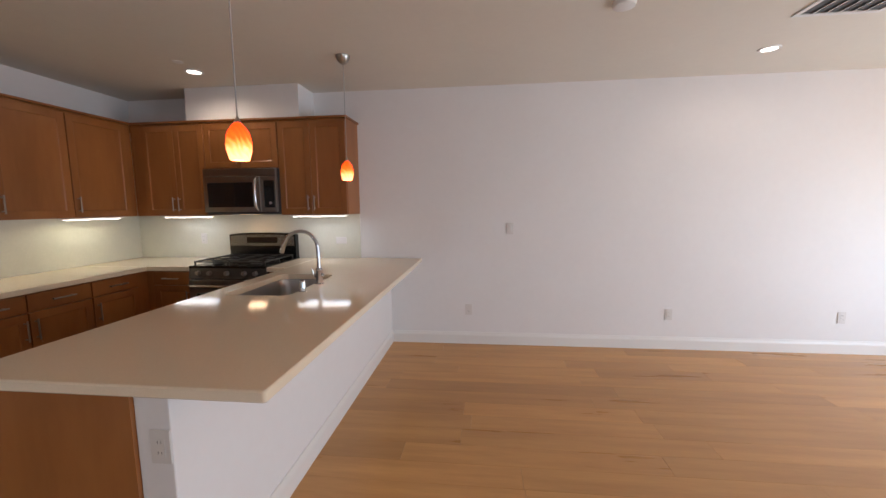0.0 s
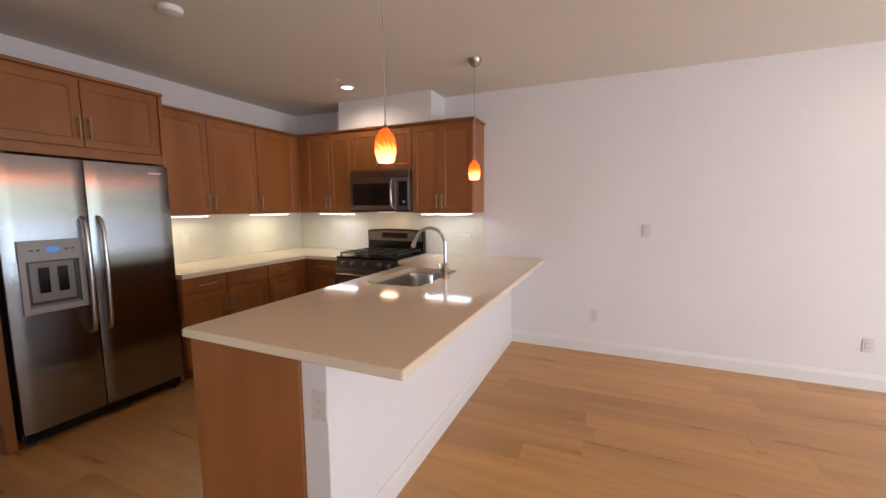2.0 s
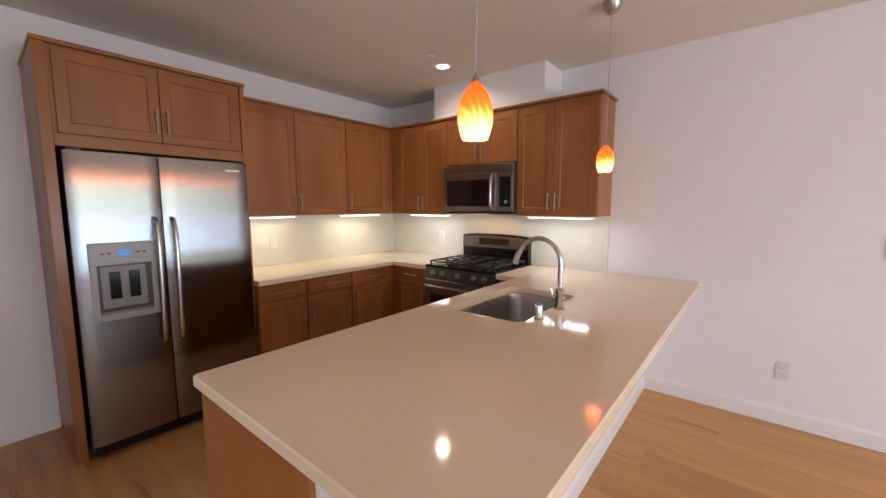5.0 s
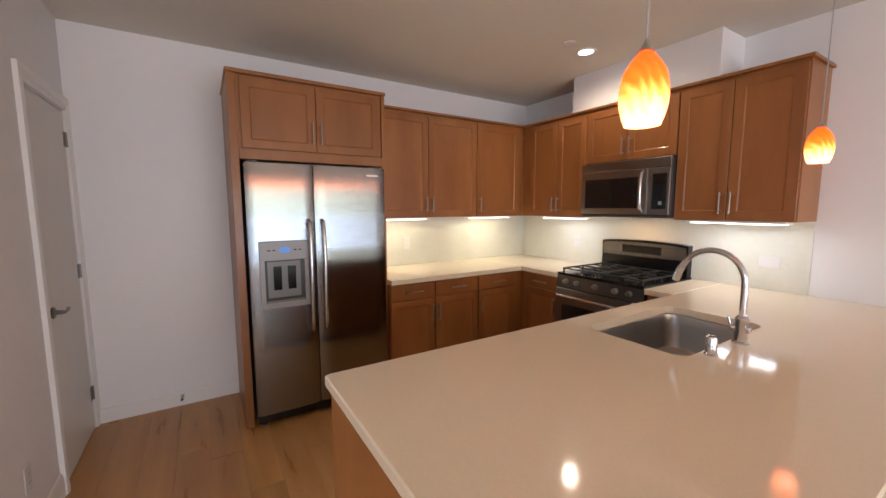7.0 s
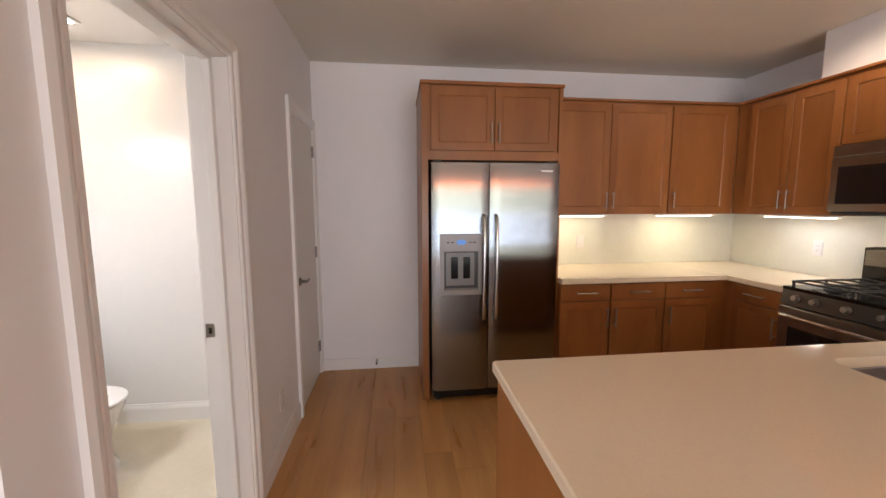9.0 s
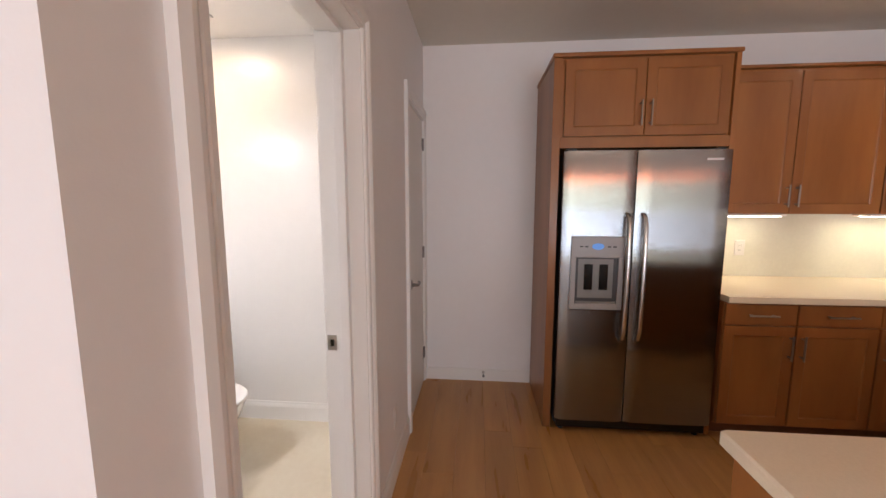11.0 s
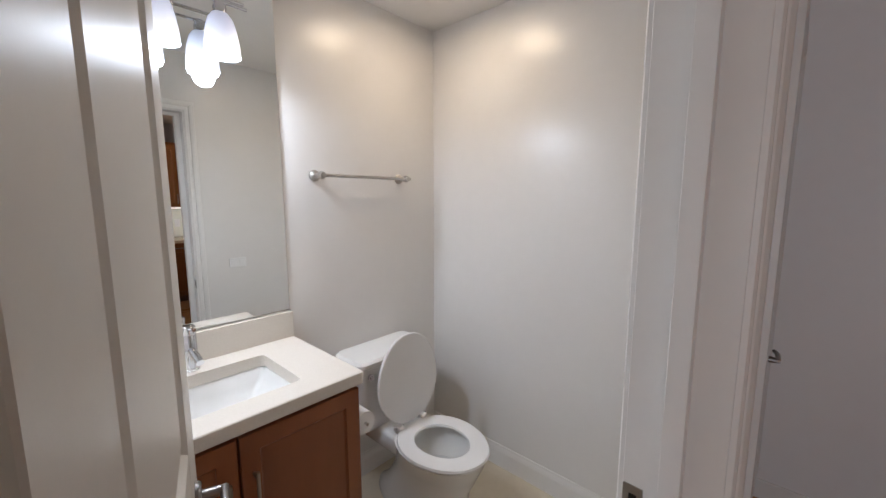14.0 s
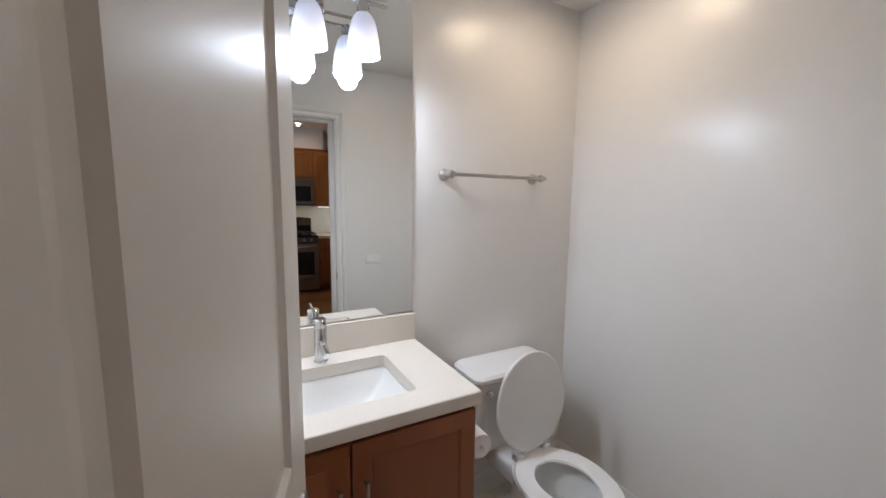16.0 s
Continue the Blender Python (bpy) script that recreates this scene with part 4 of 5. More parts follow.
downlight(-2.405, 3.285, "round recessed ceiling downlight, lit, over the kitchen corner")
downlight(2.243, 3.418, "round recessed ceiling downlight, lit, near the long white wall")
bf = thing("bath_ceiling_light", (-2.68, -1.035, HB), "square bathroom ceiling fan light with a lit frosted lens", "ceiling light")
part("housing", B(-2.83, -2.53, -1.18, -0.89, HB - 0.012, HB - 0.0005, 0.004), WHITEPL, bf)
part("lens", B(-2.812, -2.555, -1.160, -0.912, HB - 0.017, HB - 0.0125, 0.002), LENS, bf, "lit square frosted lens")
sm = thing("smoke_detector", (0.884, 2.564, H), "round white smoke detector on the ceiling", "smoke detector")
part("body", lathe(0.884, 2.564, [(0.045, H - 0.034), (0.060, H - 0.028), (0.066, H - 0.010), (0.066, H - 0.0005)], 28), WHITEPL, sm, smooth=True)
s2 = thing("smoke_detector", (-2.404, 1.625, H), "round white detector on the ceiling above the kitchen floor", "smoke detector")
part("body", lathe(-2.404, 1.625, [(0.045, H - 0.034), (0.060, H - 0.028), (0.066, H - 0.010), (0.066, H - 0.0005)], 28), WHITEPL, s2, smooth=True)
sk2 = thing("sprinkler_head", (-2.364, 3.060, H), "small white sprinkler cover on the ceiling", "sprinkler")
part("cover", lathe(-2.364, 3.060, [(0.030, H - 0.006), (0.038, H - 0.004), (0.040, H - 0.0005)], 20), WHITEPL, sk2, smooth=True)
vt = thing("ceiling_vent", (2.17, 2.74, H), "rectangular grey ceiling air vent with slats", "air vent")
bm = bmesh.new()
V = (2.00, 2.50, 2.56, 2.88)
B(V[0], V[1], V[2], V[2] + 0.03, H - 0.010, H - 0.0005, 0.002, bm, 1)
B(V[0], V[1], V[3] - 0.03, V[3], H - 0.010, H - 0.0005, 0.002, bm, 1)
B(V[0], V[0] + 0.03, V[2] + 0.03, V[3] - 0.03, H - 0.010, H - 0.0005, 0.002, bm, 1)
B(V[1] - 0.03, V[1], V[2] + 0.03, V[3] - 0.03, H - 0.010, H - 0.0005, 0.002, bm, 1)
part("frame", bm, VENTM, vt)
part("backing", B(V[0] + 0.031, V[1] - 0.031, V[2] + 0.031, V[3] - 0.031, H - 0.002, H - 0.0005), DARKGREY, vt)
for _i in range(5):
    _x = V[0] + 0.095 + _i * 0.074
    bm = rings([[(_x, V[2] + 0.031, H - 0.010), (_x + 0.018, V[2] + 0.031, H - 0.003), (_x + 0.019, V[2] + 0.031, H - 0.0045), (_x + 0.001, V[2] + 0.031, H - 0.0115)],
                [(_x, V[3] - 0.031, H - 0.010), (_x + 0.018, V[3] - 0.031, H - 0.003), (_x + 0.019, V[3] - 0.031, H - 0.0045), (_x + 0.001, V[3] - 0.031, H - 0.0115)]])
    part("slat", bm, VENTM, vt)

for _f, _o, _a, _b, _l in (("+x", (XW, 0, 0), 2.05, 2.55, "slim lit under-cabinet light bar on the west run"), ("+x", (XW, 0, 0), 3.05, 3.55, "slim lit under-cabinet light bar in the corner"),
                           ("-y", (0, YN, 0), -3.23, -2.73, "slim lit under-cabinet light bar beside the microwave"), ("-y", (0, YN, 0), -1.84, -1.28, "slim lit under-cabinet light bar near the white wall")):
    q = thing("under_cabinet_light", placed_point(_f, _o, (_a + _b) / 2, 0.24, UB), _l, "under-cabinet light", "under-cabinet lights")
    part("housing", placed(B(_a, _b, 0.18, 0.30, UB - 0.016, UB - 0.0005, 0.003), _f, _o), WHITEPL, q)
    part("diffuser", placed(B(_a + 0.02, _b - 0.02, 0.20, 0.28, UB - 0.021, UB - 0.0165, 0.001), _f, _o), STRIP, q, "lit diffuser")


def wall_plate(name, face, o, u, v, label, kind_="outlet"):
    q = thing(name, placed_point(face, o, u, 0.002, v), label, "wall outlet" if kind_ != "switch" else "light switch", "wall plates")
    part("plate", placed(B(u - 0.035, u + 0.035, 0.0005, 0.006, v - 0.057, v + 0.057, 0.003), face, o), PLATE, q)
    if kind_ == "switch":
        part("rocker", placed(B(u - 0.017, u + 0.017, 0.0062, 0.011, v - 0.033, v + 0.033, 0.002), face, o), PLATE, q)
    elif kind_ == "outlet":
        part("socket", placed(B(u - 0.017, u + 0.017, 0.0062, 0.0085, v - 0.033, v + 0.033, 0.002), face, o), PLATE, q)
        for dz in (-0.018, 0.018):
            for du in (-0.006, 0.006):
                part("slot", placed(B(u + du - 0.001, u + du + 0.001, 0.0086, 0.0089, v + dz - 0.004, v + dz + 0.004), face, o), DARKGREY, q)
    return q


wall_plate("wall_outlet", "-y", (0, YN, 0), -0.085, 0.370, "white duplex outlet low on the white wall beside the counter")
wall_plate("wall_outlet", "-y", (0, YN, 0), 1.90, 0.355, "white duplex outlet low in the middle of the long wall")
wall_plate("wall_outlet", "-y", (0, YN, 0), 3.46, 0.355, "white duplex outlet low at the window end of the long wall")
wall_plate("light_switch", "-y", (0, YN, 0), 0.335, 1.216, "white rocker switch at chest height on the white wall", "switch")
wall_plate("wall_outlet", "+x", (XW + 0.0125, 0, 0), 2.458, 1.122, "white outlet on the pale backsplash beside the refrigerator")
wall_plate("wall_outlet", "-y", (0, YN - 0.0125, 0), -3.00, 1.122, "white outlet on the backsplash beside the range")
hp = thing("wall_outlet", (-1.43, YN - 0.014, 1.10), "white sideways outlet on the backsplash near the counter end", "wall outlet", "wall plates")
part("plate", B(-1.49, -1.375, YN - 0.0195, YN - 0.0135, 1.065, 1.135, 0.003), PLATE, hp)
for _x in (-1.465, -1.40):
    part("socket", B(_x - 0.018, _x + 0.018, YN - 0.0215, YN - 0.0197, 1.083, 1.117, 0.002), PLATE, hp)
wall_plate("wall_outlet", "-y", (0, 1.1348, 0), -0.945, 0.70, "white outlet on the end of the low white wall")
wall_plate("wall_outlet", "+y", (0, YH, 0), 2.64, 0.335, "white outlet low on the hall wall between two doors")
ds = thing("door_stop", (-3.80, 0.585, 0.09), "small dark spring door stop on the baseboard", "door stop")
part("base", turned((XW + 0.013, 0.585, 0.075), (1, 0, 0), [(0.012, 0), (0.010, 0.008), (0.005, 0.010)]), NICKEL, ds)
part("rod", tube([(XW + 0.02, 0.585, 0.075), (XW + 0.075, 0.585, 0.075)], 0.005, 10), NICKEL, ds)
part("tip", turned((XW + 0.073, 0.585, 0.075), (1, 0, 0), [(0.009, 0), (0.009, 0.012), (0.006, 0.016)]), DARKGREY, ds)
# ---- bathroom ----
VX0, VX1, VYF, VZ = -2.180, XBE - 0.001, -0.930, 0.890
va = thing("vanity_cabinet", (-1.75, -1.2, 0), "red-brown stained maple bathroom vanity cabinet with framed doors", "vanity cabinet")
vf = VYF - 0.025
part("body", B(VX0 + 0.018, VX1, YB + 0.001, vf, 0.10, 0.70, 0.001), CABRED, va)
part("front_rail", B(VX0 + 0.018, VX1, vf - 0.05, vf, 0.7005, VZ - 0.045, 0.001), CABRED, va)
part("side_panel", B(VX0 + 0.018, VX0 + 0.038, YB + 0.001, vf - 0.0505, 0.7005, VZ - 0.045, 0.001), CABRED, va)
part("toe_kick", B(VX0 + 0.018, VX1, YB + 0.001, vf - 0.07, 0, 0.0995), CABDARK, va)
for _a, _b, _h in ((1.760, 2.162, "l"), (1.290, 1.757, "r")):
    d = shaker("+y", (0, vf + 0.0005, 0), _a, _b, 0.11, VZ - 0.055, va, rail=0.055, material=CABRED)
    pull("+y", (0, vf + 0.0005, 0), _a + 0.035 if _h == "l" else _b - 0.035, 0.019, 0.58, 0.73, d)
KX0, KX1, KY0, KY1 = -2.000, -1.520, -1.345, -1.032
vc = thing("vanity_counter", (-1.75, -1.2, VZ - 0.045), "cream quartz vanity top with a rectangular cutout and low splash", "countertop")
part("slab", slab_with_hole(VX0, VX1, YB + 0.001, VYF, VZ - 0.0445, VZ, (KX0, KX1, KY0, KY1), r=0.02, e=0.003), VANQUARTZ, vc)
part("splash", B(VX0, VX1, YB + 0.001, YB + 0.021, VZ + 0.0005, 1.005, 0.002), VANQUARTZ, vc)
vb = thing("vanity_sink", (-1.77, -1.19, 0.74), "white rectangular undermount porcelain sink in the vanity top", "sink")
out = [corner_loop(KX0 - 0.02, KX1 + 0.02, KY0 - 0.02, KY1 + 0.02, VZ - 0.0455, 0.03)]
for ins, dz in ((-0.004, 0), (0.0, -0.004), (0.012, -0.05), (0.035, -0.09), (0.075, -0.118), (0.12, -0.125)):
    out.append(corner_loop(KX0 + ins * 1.6, KX1 - ins * 1.6, KY0 + ins, KY1 - ins, VZ - 0.0455 + dz, 0.022))
part("basin", rings(out, cap0=False), PORCELAIN, vb, smooth=True)
part("drain", lathe(-1.77, -1.20, [(0.030, VZ - 0.170), (0.030, VZ - 0.167), (0.020, VZ - 0.166)], 20), CHROME, vb)
vx, vy = -1.770, -1.395
vfct = thing("bathroom_faucet", (vx, vy, VZ), "chrome single-lever bathroom faucet on the vanity", "faucet")
part("body", lathe(vx, vy, [(0.026, VZ), (0.026, VZ + 0.004), (0.023, VZ + 0.006), (0.023, VZ + 0.125), (0.021, VZ + 0.130)]), CHROME, vfct, smooth=True)
part("spout", tube([(vx, vy + 0.010, VZ + 0.080), (vx, vy + 0.07, VZ + 0.072), (vx, vy + 0.115, VZ + 0.060)], 0.013, 14, flat=0.8), CHROME, vfct, smooth=True)
bm = lathe(vx, vy, [(0.023, VZ + 0.131), (0.023, VZ + 0.158), (0.018, VZ + 0.164)])
tube([(vx, vy + 0.01, VZ + 0.152), (vx, vy + 0.075, VZ + 0.165)], 0.006, 10, bm)
part("lever", bm, CHROME, vfct, smooth=True)
mr = thing("mirror", (-1.75, YB + 0.003, 1.017), "large frameless bathroom mirror with a polished edge above the vanity", "mirror")
MX0, MX1, MRZ0, MRZ1 = -2.172, -1.290, 1.012, 2.30
part("glass", B(MX0, MX1, YB + 0.0008, YB + 0.0065, MRZ0, MRZ1, 0.0015), MIRROR, mr)
bm = B(MX0 - 0.003, MX1 + 0.003, YB + 0.0004, YB + 0.0085, MRZ0 - 0.006, MRZ0 - 0.0005)
part("channel", bm, NICKEL, mr, "thin metal mirror channel")

# vanity light
LX, LY, LZ = -1.755, -1.355, 2.122
vl = thing("vanity_light", (LX, YB + 0.01, LZ), "chrome three-shade vanity light with lit frosted glass, over the mirror", "wall lamp")
part("backplate", B(LX - 0.07, LX + 0.07, YB + 0.007, YB + 0.030, LZ + 0.00, LZ + 0.10, 0.006), CHROME, vl)
bm = tube([(LX - 0.27, LY, LZ + 0.04), (LX + 0.27, LY, LZ + 0.04)], 0.006, 10)
tube([(LX - 0.27, LY - 0.025, LZ + 0.065), (LX + 0.27, LY - 0.025, LZ + 0.065)], 0.006, 10, bm)
for _s in (-0.05, 0.05):
    tube([(LX + _s, YB + 0.02, LZ + 0.055), (LX + _s, LY, LZ + 0.045)], 0.007, 10, bm)
part("arms", bm, CHROME, vl, smooth=True)
for _x in (LX - 0.181, LX, LX + 0.181):
    part("socket", lathe(_x, LY, [(0.020, LZ - 0.005), (0.022, LZ + 0.02), (0.012, LZ + 0.045)], 16), CHROME, vl, smooth=True)
    bm = lathe(_x, LY, [(0.057, LZ - 0.138), (0.055, LZ - 0.10), (0.048, LZ - 0.055), (0.038, LZ - 0.018), (0.024, LZ + 0.0)], 24, cap0=False, cap1=False)
    part("shade", bm, FROST, vl, "lit frosted white glass bell shade", smooth=True)
    lamp("vanity_bulb_light", "POINT", pose(_x, LY, LZ - 0.16), 2.7, (0.80, 0.94, 1.0), size=0.04)
    lamp("vanity_mouth_light", "AREA", pose(_x, LY, LZ - 0.15), 7.2, (0.86, 0.96, 1.0), size=0.10)

# towel bar
TX0, TX1, TY, TZ = -2.820, -2.322, -1.405, 1.600
sp2 = thing("light_switch", (-2.45, YH - WT - 0.010, 1.03), "white sideways switch plate on the bathroom wall opposite the mirror", "light switch", "wall plates")
part("plate", B(-2.508, -2.392, YH - WT - 0.014, YH - WT - 0.0085, 0.995, 1.065, 0.003), WHITEPL, sp2)
for _x in (-2.478, -2.422):
    part("rocker", B(_x - 0.017, _x + 0.017, YH - WT - 0.0175, YH - WT - 0.0142, 1.012, 1.048, 0.002), WHITEPL, sp2)
tb = thing("towel_bar", ((TX0 + TX1) / 2, YB, TZ), "brushed nickel towel bar on two round posts", "towel bar")
part("bar", tube([(TX0 - 0.03, TY, TZ), (TX1 + 0.012, TY, TZ)], 0.008, 12), NICKEL, tb, smooth=True)
for _x in (TX0, TX1):
    part("post", turned((_x, YB + 0.0005, TZ), (0, 1, 0), [(0.026, 0), (0.026, 0.006), (0.020, 0.012), (0.013, 0.018), (0.011, 0.045), (0.016, 0.056), (0.018, 0.068), (0.013, 0.080)]), NICKEL, tb, "turned round post", smooth=True)

# toilet
TCX = -2.600
to = thing("toilet", (TCX, -1.1, 0), "white two-piece porcelain toilet, seat lid raised", "toilet")


def ell(cx, cy, z, rx, ryf, ryb, n=32):
    """An egg outline: longer towards +y."""
    return [(cx + rx * math.cos(t), cy + (ryf if math.sin(t) > 0 else ryb) * math.sin(t), z) for t in (2 * math.pi * i / n for i in range(n))]


TC = -0.955
bl = [ell(TCX, -1.02, 0.0, 0.128, 0.25, 0.36), ell(TCX, -1.02, 0.035, 0.124, 0.245, 0.355), ell(TCX, -1.03, 0.06, 0.114, 0.235, 0.31), ell(TCX, -1.03, 0.12, 0.110, 0.222, 0.26), ell(TCX, -1.02, 0.22, 0.118, 0.222, 0.21),
      ell(TCX, -0.99, 0.31, 0.150, 0.235, 0.22), ell(TCX, TC, 0.37, 0.172, 0.225, 0.24), ell(TCX, TC, 0.398, 0.180, 0.232, 0.24), ell(TCX, TC, 0.402, 0.172, 0.225, 0.23),
      ell(TCX, TC, 0.400, 0.135, 0.185, 0.155), ell(TCX, TC, 0.36, 0.125, 0.170, 0.145), ell(TCX, TC, 0.28, 0.095, 0.125, 0.11), ell(TCX, TC, 0.22, 0.060, 0.070, 0.07)]
part("bowl", rings(bl), PORCELAIN, to, smooth=True)
part("water", rings([ell(TCX, TC, 0.268, 0.088, 0.115, 0.10), ell(TCX, TC, 0.269, 0.088, 0.115, 0.10)]), WATER, to)
part("tank_shelf", B(TCX - 0.115, TCX + 0.115, YB + 0.02, -1.12, 0.30, 0.398, 0.02, segs=3), PORCELAIN, to, smooth=True)
bm = rings([corner_loop(TCX - 0.19, TCX + 0.19, YB + 0.018, -1.262, 0.4, 0.03), corner_loop(TCX - 0.205, TCX + 0.205, YB + 0.014, -1.255, 0.50, 0.035), corner_loop(TCX - 0.22, TCX + 0.22, YB + 0.012, -1.245, 0.735, 0.04)])
part("tank", bm, PORCELAIN, to, smooth=True)
bm = rings([corner_loop(TCX - 0.225, TCX + 0.225, YB + 0.008, -1.238, 0.7355, 0.04), corner_loop(TCX - 0.232, TCX + 0.232, YB + 0.006, -1.232, 0.742, 0.045), corner_loop(TCX - 0.232, TCX + 0.232, YB + 0.006, -1.232, 0.760, 0.045), corner_loop(TCX - 0.218, TCX + 0.218, YB + 0.016, -1.245, 0.772, 0.04)])
part("tank_lid", bm, PORCELAIN, to, smooth=True)
part("flush_lever", turned((TCX + 0.165, -1.247, 0.69), (0, 1, 0), [(0.014, 0), (0.014, 0.010), (0.008, 0.012), (0.008, 0.02)]), CHROME, to)
so = [ell(TCX, TC, 0.4045, 0.182, 0.237, 0.205), ell(TCX, TC, 0.412, 0.188, 0.243, 0.208), ell(TCX, TC, 0.422, 0.184, 0.239, 0.205), ell(TCX, TC, 0.424, 0.160, 0.212, 0.18), ell(TCX, TC, 0.421, 0.112, 0.152, 0.125), ell(TCX, TC, 0.412, 0.108, 0.148, 0.120), ell(TCX, TC, 0.4045, 0.112, 0.152, 0.125), ell(TCX, TC, 0.4045, 0.182, 0.237, 0.205)]
bm = rings(so, cap0=False, cap1=False)
bmesh.ops.remove_doubles(bm, verts=bm.verts, dist=0.0001)
part("seat", bm, SEATM, to, smooth=True)
lid = [ell(0, 0, 0.0, 0.183, 0.238, 0.205), ell(0, 0, 0.005, 0.188, 0.243, 0.208), ell(0, 0, 0.014, 0.186, 0.241, 0.206), ell(0, 0, 0.018, 0.165, 0.21, 0.18), ell(0, 0, 0.020, 0.06, 0.08, 0.07)]
bm = rings(lid)
bmesh.ops.translate(bm, verts=bm.verts, vec=(0, 0.215, 0))
bmesh.ops.transform(bm, matrix=Matrix.Translation((TCX, -1.140, 0.428)) @ Matrix.Rotation(radians(93), 4, "X"), verts=bm.verts)
part("lid", bm, SEATM, to, "raised white seat lid", smooth=True)
for _s in (-0.075, 0.075):
    bm = B(TCX + _s - 0.018, TCX + _s + 0.018, -1.175, -1.130, 0.402, 0.440, 0.008)
    part("hinge", bm, SEATM, to)
    tube_ = tube([(TCX + _s - 0.024, -1.150, 0.430), (TCX + _s + 0.024, -1.150, 0.430)], 0.008, 10)
    part("hinge_pin", tube_, CHROME, to)
for _o in to.children:
    for _v in _o.data.vertices:
        _v.co.z *= 0.97
tp = thing("toilet_paper_holder", (-2.168, -1.12, 0.640), "white paper roll on a chrome holder fixed to the vanity side", "toilet roll holder")
part("roll", turned((-2.228, -1.10, 0.640), (0, 1, 0), [(0.044, 0), (0.044, 0.10)], 24), mat("paper", (0.82, 0.81, 0.79), 0.9), tp)
part("arm", tube([(-2.168, -1.12, 0.640), (-2.228, -1.12, 0.640), (-2.228, -0.985, 0.640)], 0.006, 8), CHROME, tp)

# ---- the glass door to outside ----
gd = thing("glass_door", (XE + 0.06, (G0 + G1) / 2, 0), "white framed sliding glass patio door with two wide panes", "patio door", kind="structure")
fm = bmesh.new()
B(XE + 0.02, XE + 0.10, G0 + 0.0005, G0 + 0.05, 0, GT - 0.0005, 0.002, fm, 1)
B(XE + 0.02, XE + 0.10, G1 - 0.05, G1 - 0.0005, 0, GT - 0.0005, 0.002, fm, 1)
B(XE + 0.02, XE + 0.10, G0 + 0.05, G1 - 0.05, GT - 0.05, GT - 0.0005, 0.002, fm, 1)
B(XE + 0.02, XE + 0.10, G0 + 0.05, G1 - 0.05, -0.01, 0.04, 0.002, fm, 1)
B(XE + 0.03, XE + 0.09, (G0 + G1) / 2 - 0.04, (G0 + G1) / 2 + 0.04, 0.04, GT - 0.05, 0.002, fm, 1)
part("door_frame", fm, TRIM, gd)
for _a, _b in ((G0 + 0.05, (G0 + G1) / 2 - 0.04), ((G0 + G1) / 2 + 0.04, G1 - 0.05)):
    p_ = part("pane", B(XE + 0.055, XE + 0.061, _a, _b, 0.04, GT - 0.05), GLASS, gd)
    p_.visible_shadow = False


sw = thing("window_south", ((S0W + S1W) / 2, YS - 0.06, SZ0), "white framed wide window with two panes", "window", kind="structure")
fm = bmesh.new()
for _q in ((S0W, S0W + 0.05, SZ0, SZ1), (S1W - 0.05, S1W, SZ0, SZ1), ((S0W + S1W) / 2 - 0.025, (S0W + S1W) / 2 + 0.025, SZ0 + 0.05, SZ1 - 0.05), (S0W + 0.05, S1W - 0.05, SZ0, SZ0 + 0.05), (S0W + 0.05, S1W - 0.05, SZ1 - 0.05, SZ1)):
    B(_q[0] + 0.0005, _q[1] - 0.0005, YS - 0.09, YS - 0.03, _q[2] + 0.0005, _q[3] - 0.0005, 0.002, fm, 1)
part("window_frame", fm, TRIM, sw)
for _a, _b in ((S0W + 0.05, (S0W + S1W) / 2 - 0.025), ((S0W + S1W) / 2 + 0.025, S1W - 0.05)):
    p_ = part("pane", B(_a, _b, YS - 0.063, YS - 0.057, SZ0 + 0.05, SZ1 - 0.05), GLASS, sw)
    p_.visible_shadow = False


# Made-up awning, never in view: gives the orange strip lamp a source.
aw = thing("awning", (XE + 0.5, 1.25, 2.2), "added unseen orange canvas awning over the patio, matching the orange strip lamp", "awning")
AWNM = mat("orange_canvas", (0.62, 0.16, 0.04), 0.85, vary=0.08, scale=4)
part("canopy", rings([[(XE + 0.125, G0 - 0.3, 2.36), (XE + 1.10, G0 - 0.3, 2.16), (XE + 1.10, G0 - 0.3, 2.17), (XE + 0.125, G0 - 0.3, 2.375)],
                      [(XE + 0.125, G1 + 0.3, 2.36), (XE + 1.10, G1 + 0.3, 2.16), (XE + 1.10, G1 + 0.3, 2.17), (XE + 0.125, G1 + 0.3, 2.375)]]), AWNM, aw)
part("valance", B(XE + 1.101, XE + 1.109, G0 - 0.3, G1 + 0.3, 2.01, 2.172), AWNM, aw)


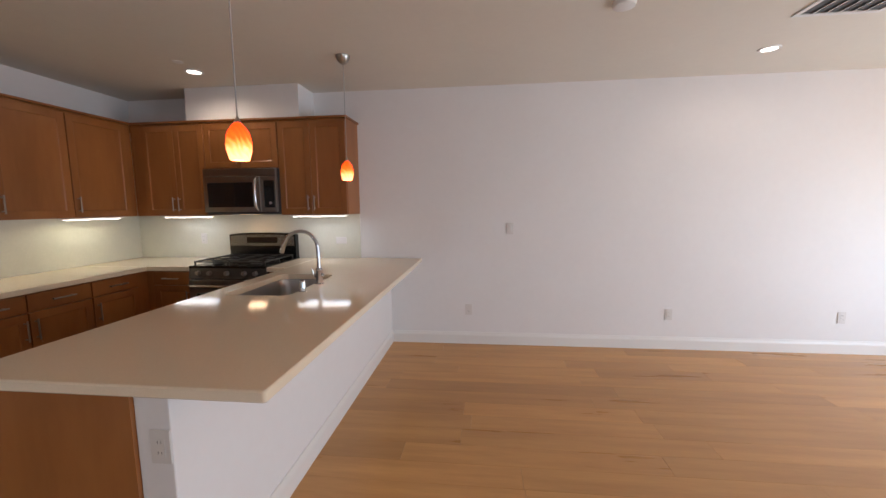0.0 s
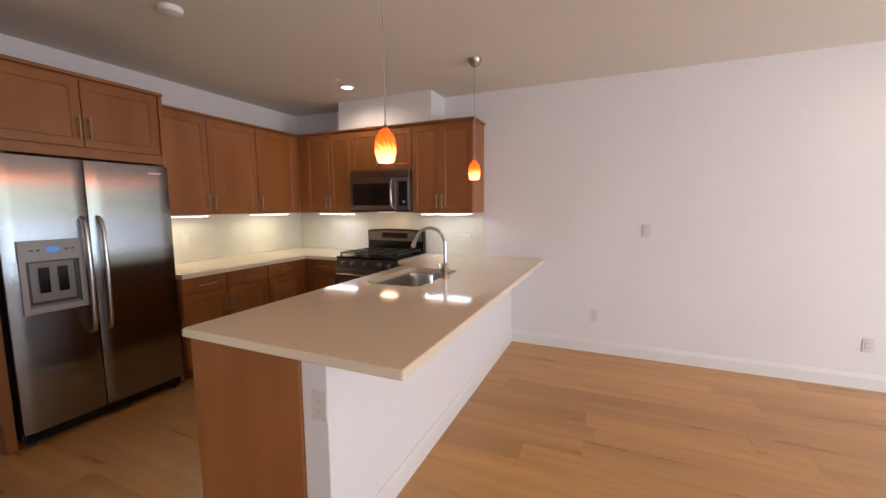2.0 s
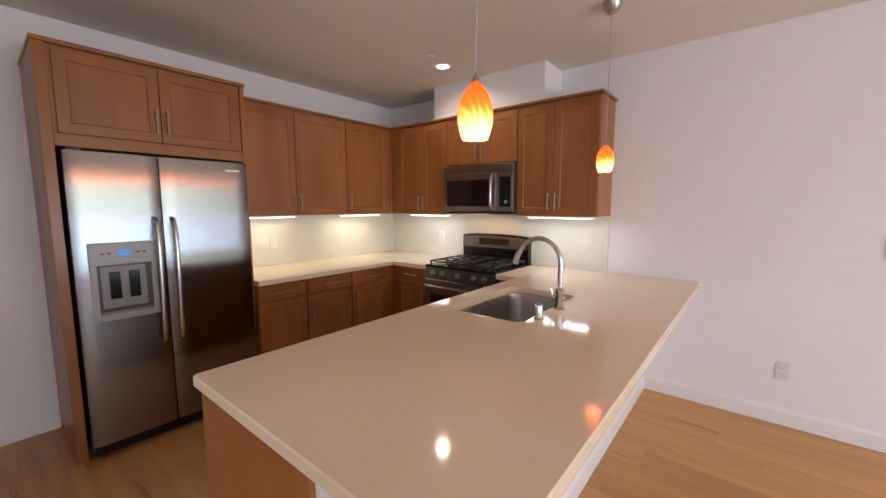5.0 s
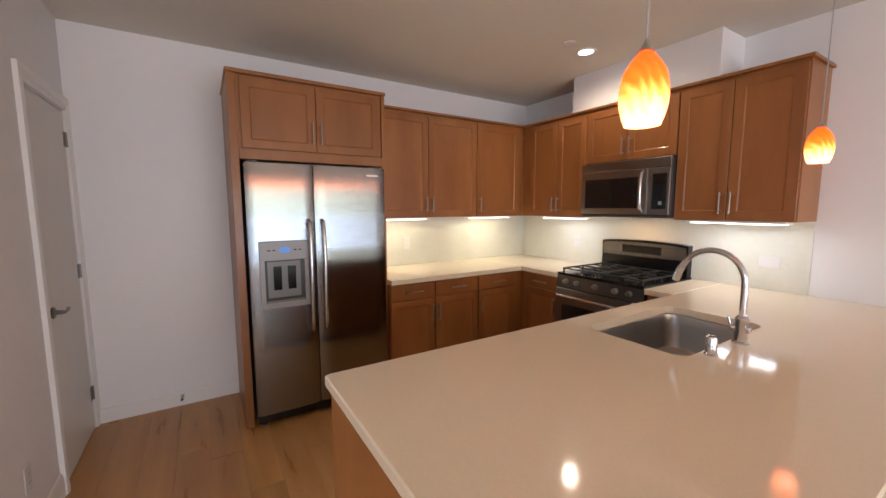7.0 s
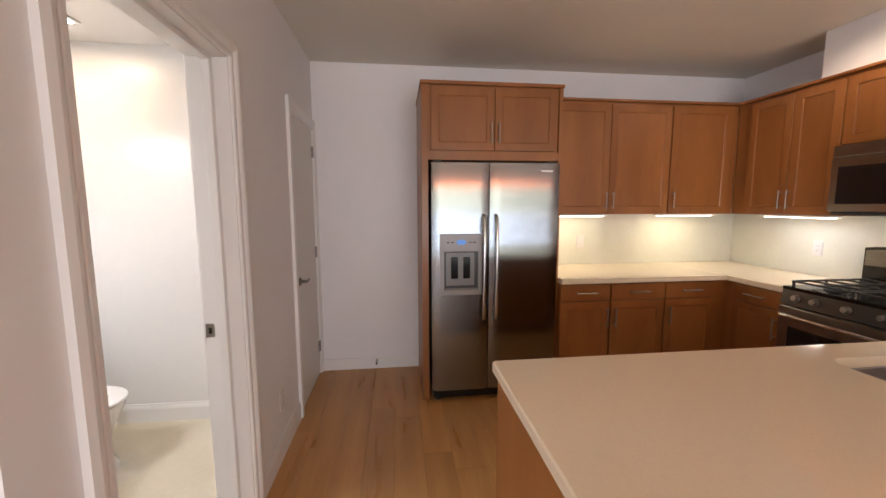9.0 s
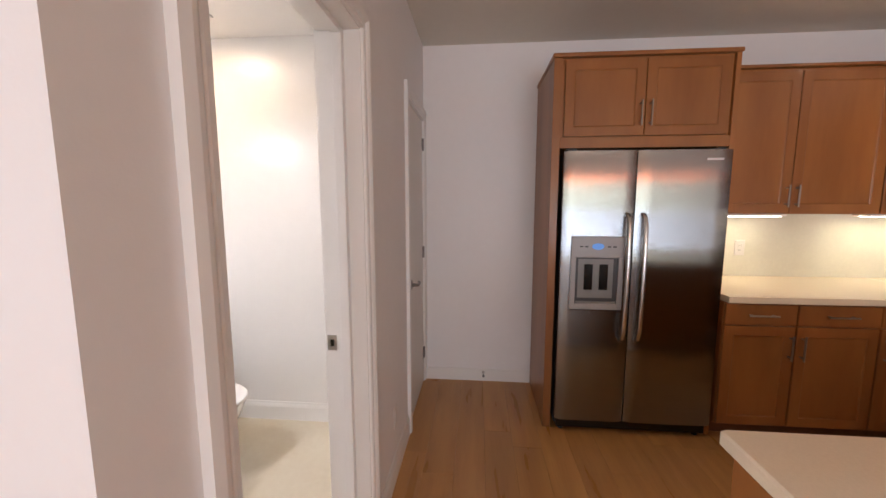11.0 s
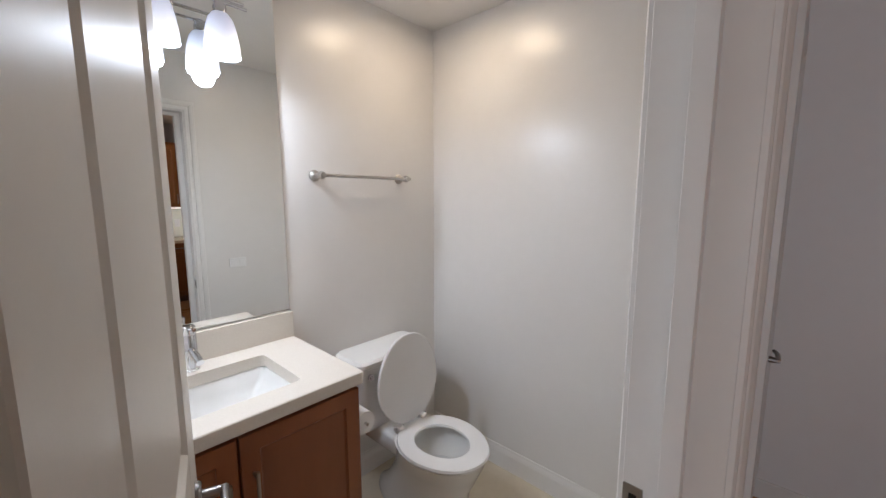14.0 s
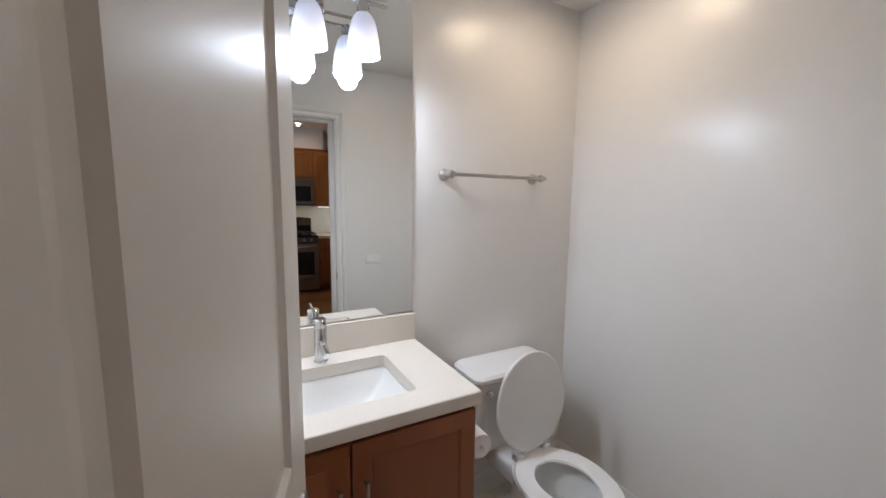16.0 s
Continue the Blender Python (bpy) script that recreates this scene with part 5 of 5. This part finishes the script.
def shrub(x, y, h, seed):
    rnd = random.Random(seed)
    t_ = thing("tree", (x, y, -0.1), "leafy green tree outside the glass door", "tree", "garden trees")
    part("trunk", tube([(x, y, -0.12), (x + 0.03, y, h * 0.3), (x + 0.1, y + 0.05, h * 0.6)], 0.08, 8), BARK, t_)
    bm = bmesh.new()
    for _ in range(900):
        a, b_ = rnd.uniform(0, 2 * math.pi), rnd.uniform(-1, 1)
        r = rnd.uniform(0.4, 1.0) * (1 + 0.3 * math.sin(3 * a + seed))
        c = Vector((x + h * 0.35 * r * math.cos(a) * math.sqrt(1 - b_ * b_), y + h * 0.35 * r * math.sin(a) * math.sqrt(1 - b_ * b_), h * 0.58 + h * 0.42 * b_ * r))
        s = rnd.uniform(0.08, 0.2)
        u = Vector((rnd.uniform(-1, 1), rnd.uniform(-1, 1), rnd.uniform(-1, 1))).normalized() * s
        v = u.cross(Vector((rnd.uniform(-1, 1), rnd.uniform(-1, 1), rnd.uniform(-1, 1)))).normalized() * s * 0.6
        vs = [bm.verts.new(c + q) for q in (u, v, -u, -v)]
        bm.faces.new(vs)
    part("crown", bm, LEAF, t_)


for _i, (_x, _y, _h) in enumerate(((12, -2, 4.5), (13, 1.5, 5.0), (12.2, 4.5, 4.2), (14, 7.5, 5.5), (14, -5.5, 5.0))):
    shrub(_x, _y, _h, _i)

# ---- floor planks ----


def planks():
    rnd = random.Random(4)
    fl_ = thing("floor", (0, 0, 0), "wide honey oak plank floor", "", kind="structure")
    w, near, far = 0.170, [], []
    meshes = {}
    y = YS
    while y < YN:
        y1 = min(y + w, YN)
        x = XW - rnd.uniform(0, 1.2)
        while x < XE:
            L_ = rnd.choice((0.9, 1.2, 1.5, 1.8))
            a, b = max(x, XW), min(x + L_, XE)
            x += L_
            segs = [(a, b, y, y1)]
            if y1 > YH - 0.06 and y < YH:
                inside = b < XBE + 0.06 or a < XBE
                segs = [(a, b, max(y, YH - 0.06) if inside else y, y1)]
                if inside and b > XBE + 0.14 and y < YH - 0.07:
                    segs.append((XBE + 0.12, b, y, YH - 0.06))
            for (p, q, r, s) in segs:
                if s <= YH - 0.02 and p < XBE + 0.12:
                    p = XBE + 0.12
                if q - p < 0.02 or s - r < 0.01:
                    continue
                if PX0 > q > -5 and p > -1.58 and r > 1.2:
                    continue
                d = math.hypot((p + q) / 2 + 0.4, (r + s) / 2 - 1.8)
                (near if r > -0.1 else far).append((d, p, q, r, s))
        y = y1
    near.sort()
    far += near[290:]
    for d, p, q, r, s in near[:290]:
        key = (round(q - p, 3), round(s - r, 3))
        if key not in meshes:
            bm = B(0.0004, key[0] - 0.0004, 0.0003, key[1] - 0.0003, -0.0115, 0, 0.0007, segs=1)
            me = bpy.data.meshes.new("plank")
            bm.to_mesh(me)
            bm.free()
            me.materials.append(PLANK)
            meshes[key] = me
        ob = new("plank", meshes[key])
        ob.parent = fl_
        ob.location = (p, r, 0)
    verts, faces = [], []
    for d, p, q, r, s in far:
        i = len(verts)
        p, q, r, s = p + 0.0004, q - 0.0004, r + 0.0003, s - 0.0003
        verts += [(p, r, -0.0115), (q, r, -0.0115), (q, s, -0.0115), (p, s, -0.0115), (p, r, 0), (q, r, 0), (q, s, 0), (p, s, 0)]
        faces += [(i + a, i + b, i + c, i + e) for a, b, c, e in ((0, 3, 2, 1), (4, 5, 6, 7), (0, 1, 5, 4), (1, 2, 6, 5), (2, 3, 7, 6), (3, 0, 4, 7))]
    me = bpy.data.meshes.new("far_planks")
    me.from_pydata(verts, [], faces)
    me.materials.append(PLANKFAR)
    ob = new("far_planks", me)
    ob.parent = fl_
    tagged(ob, kind="stuff")


planks()
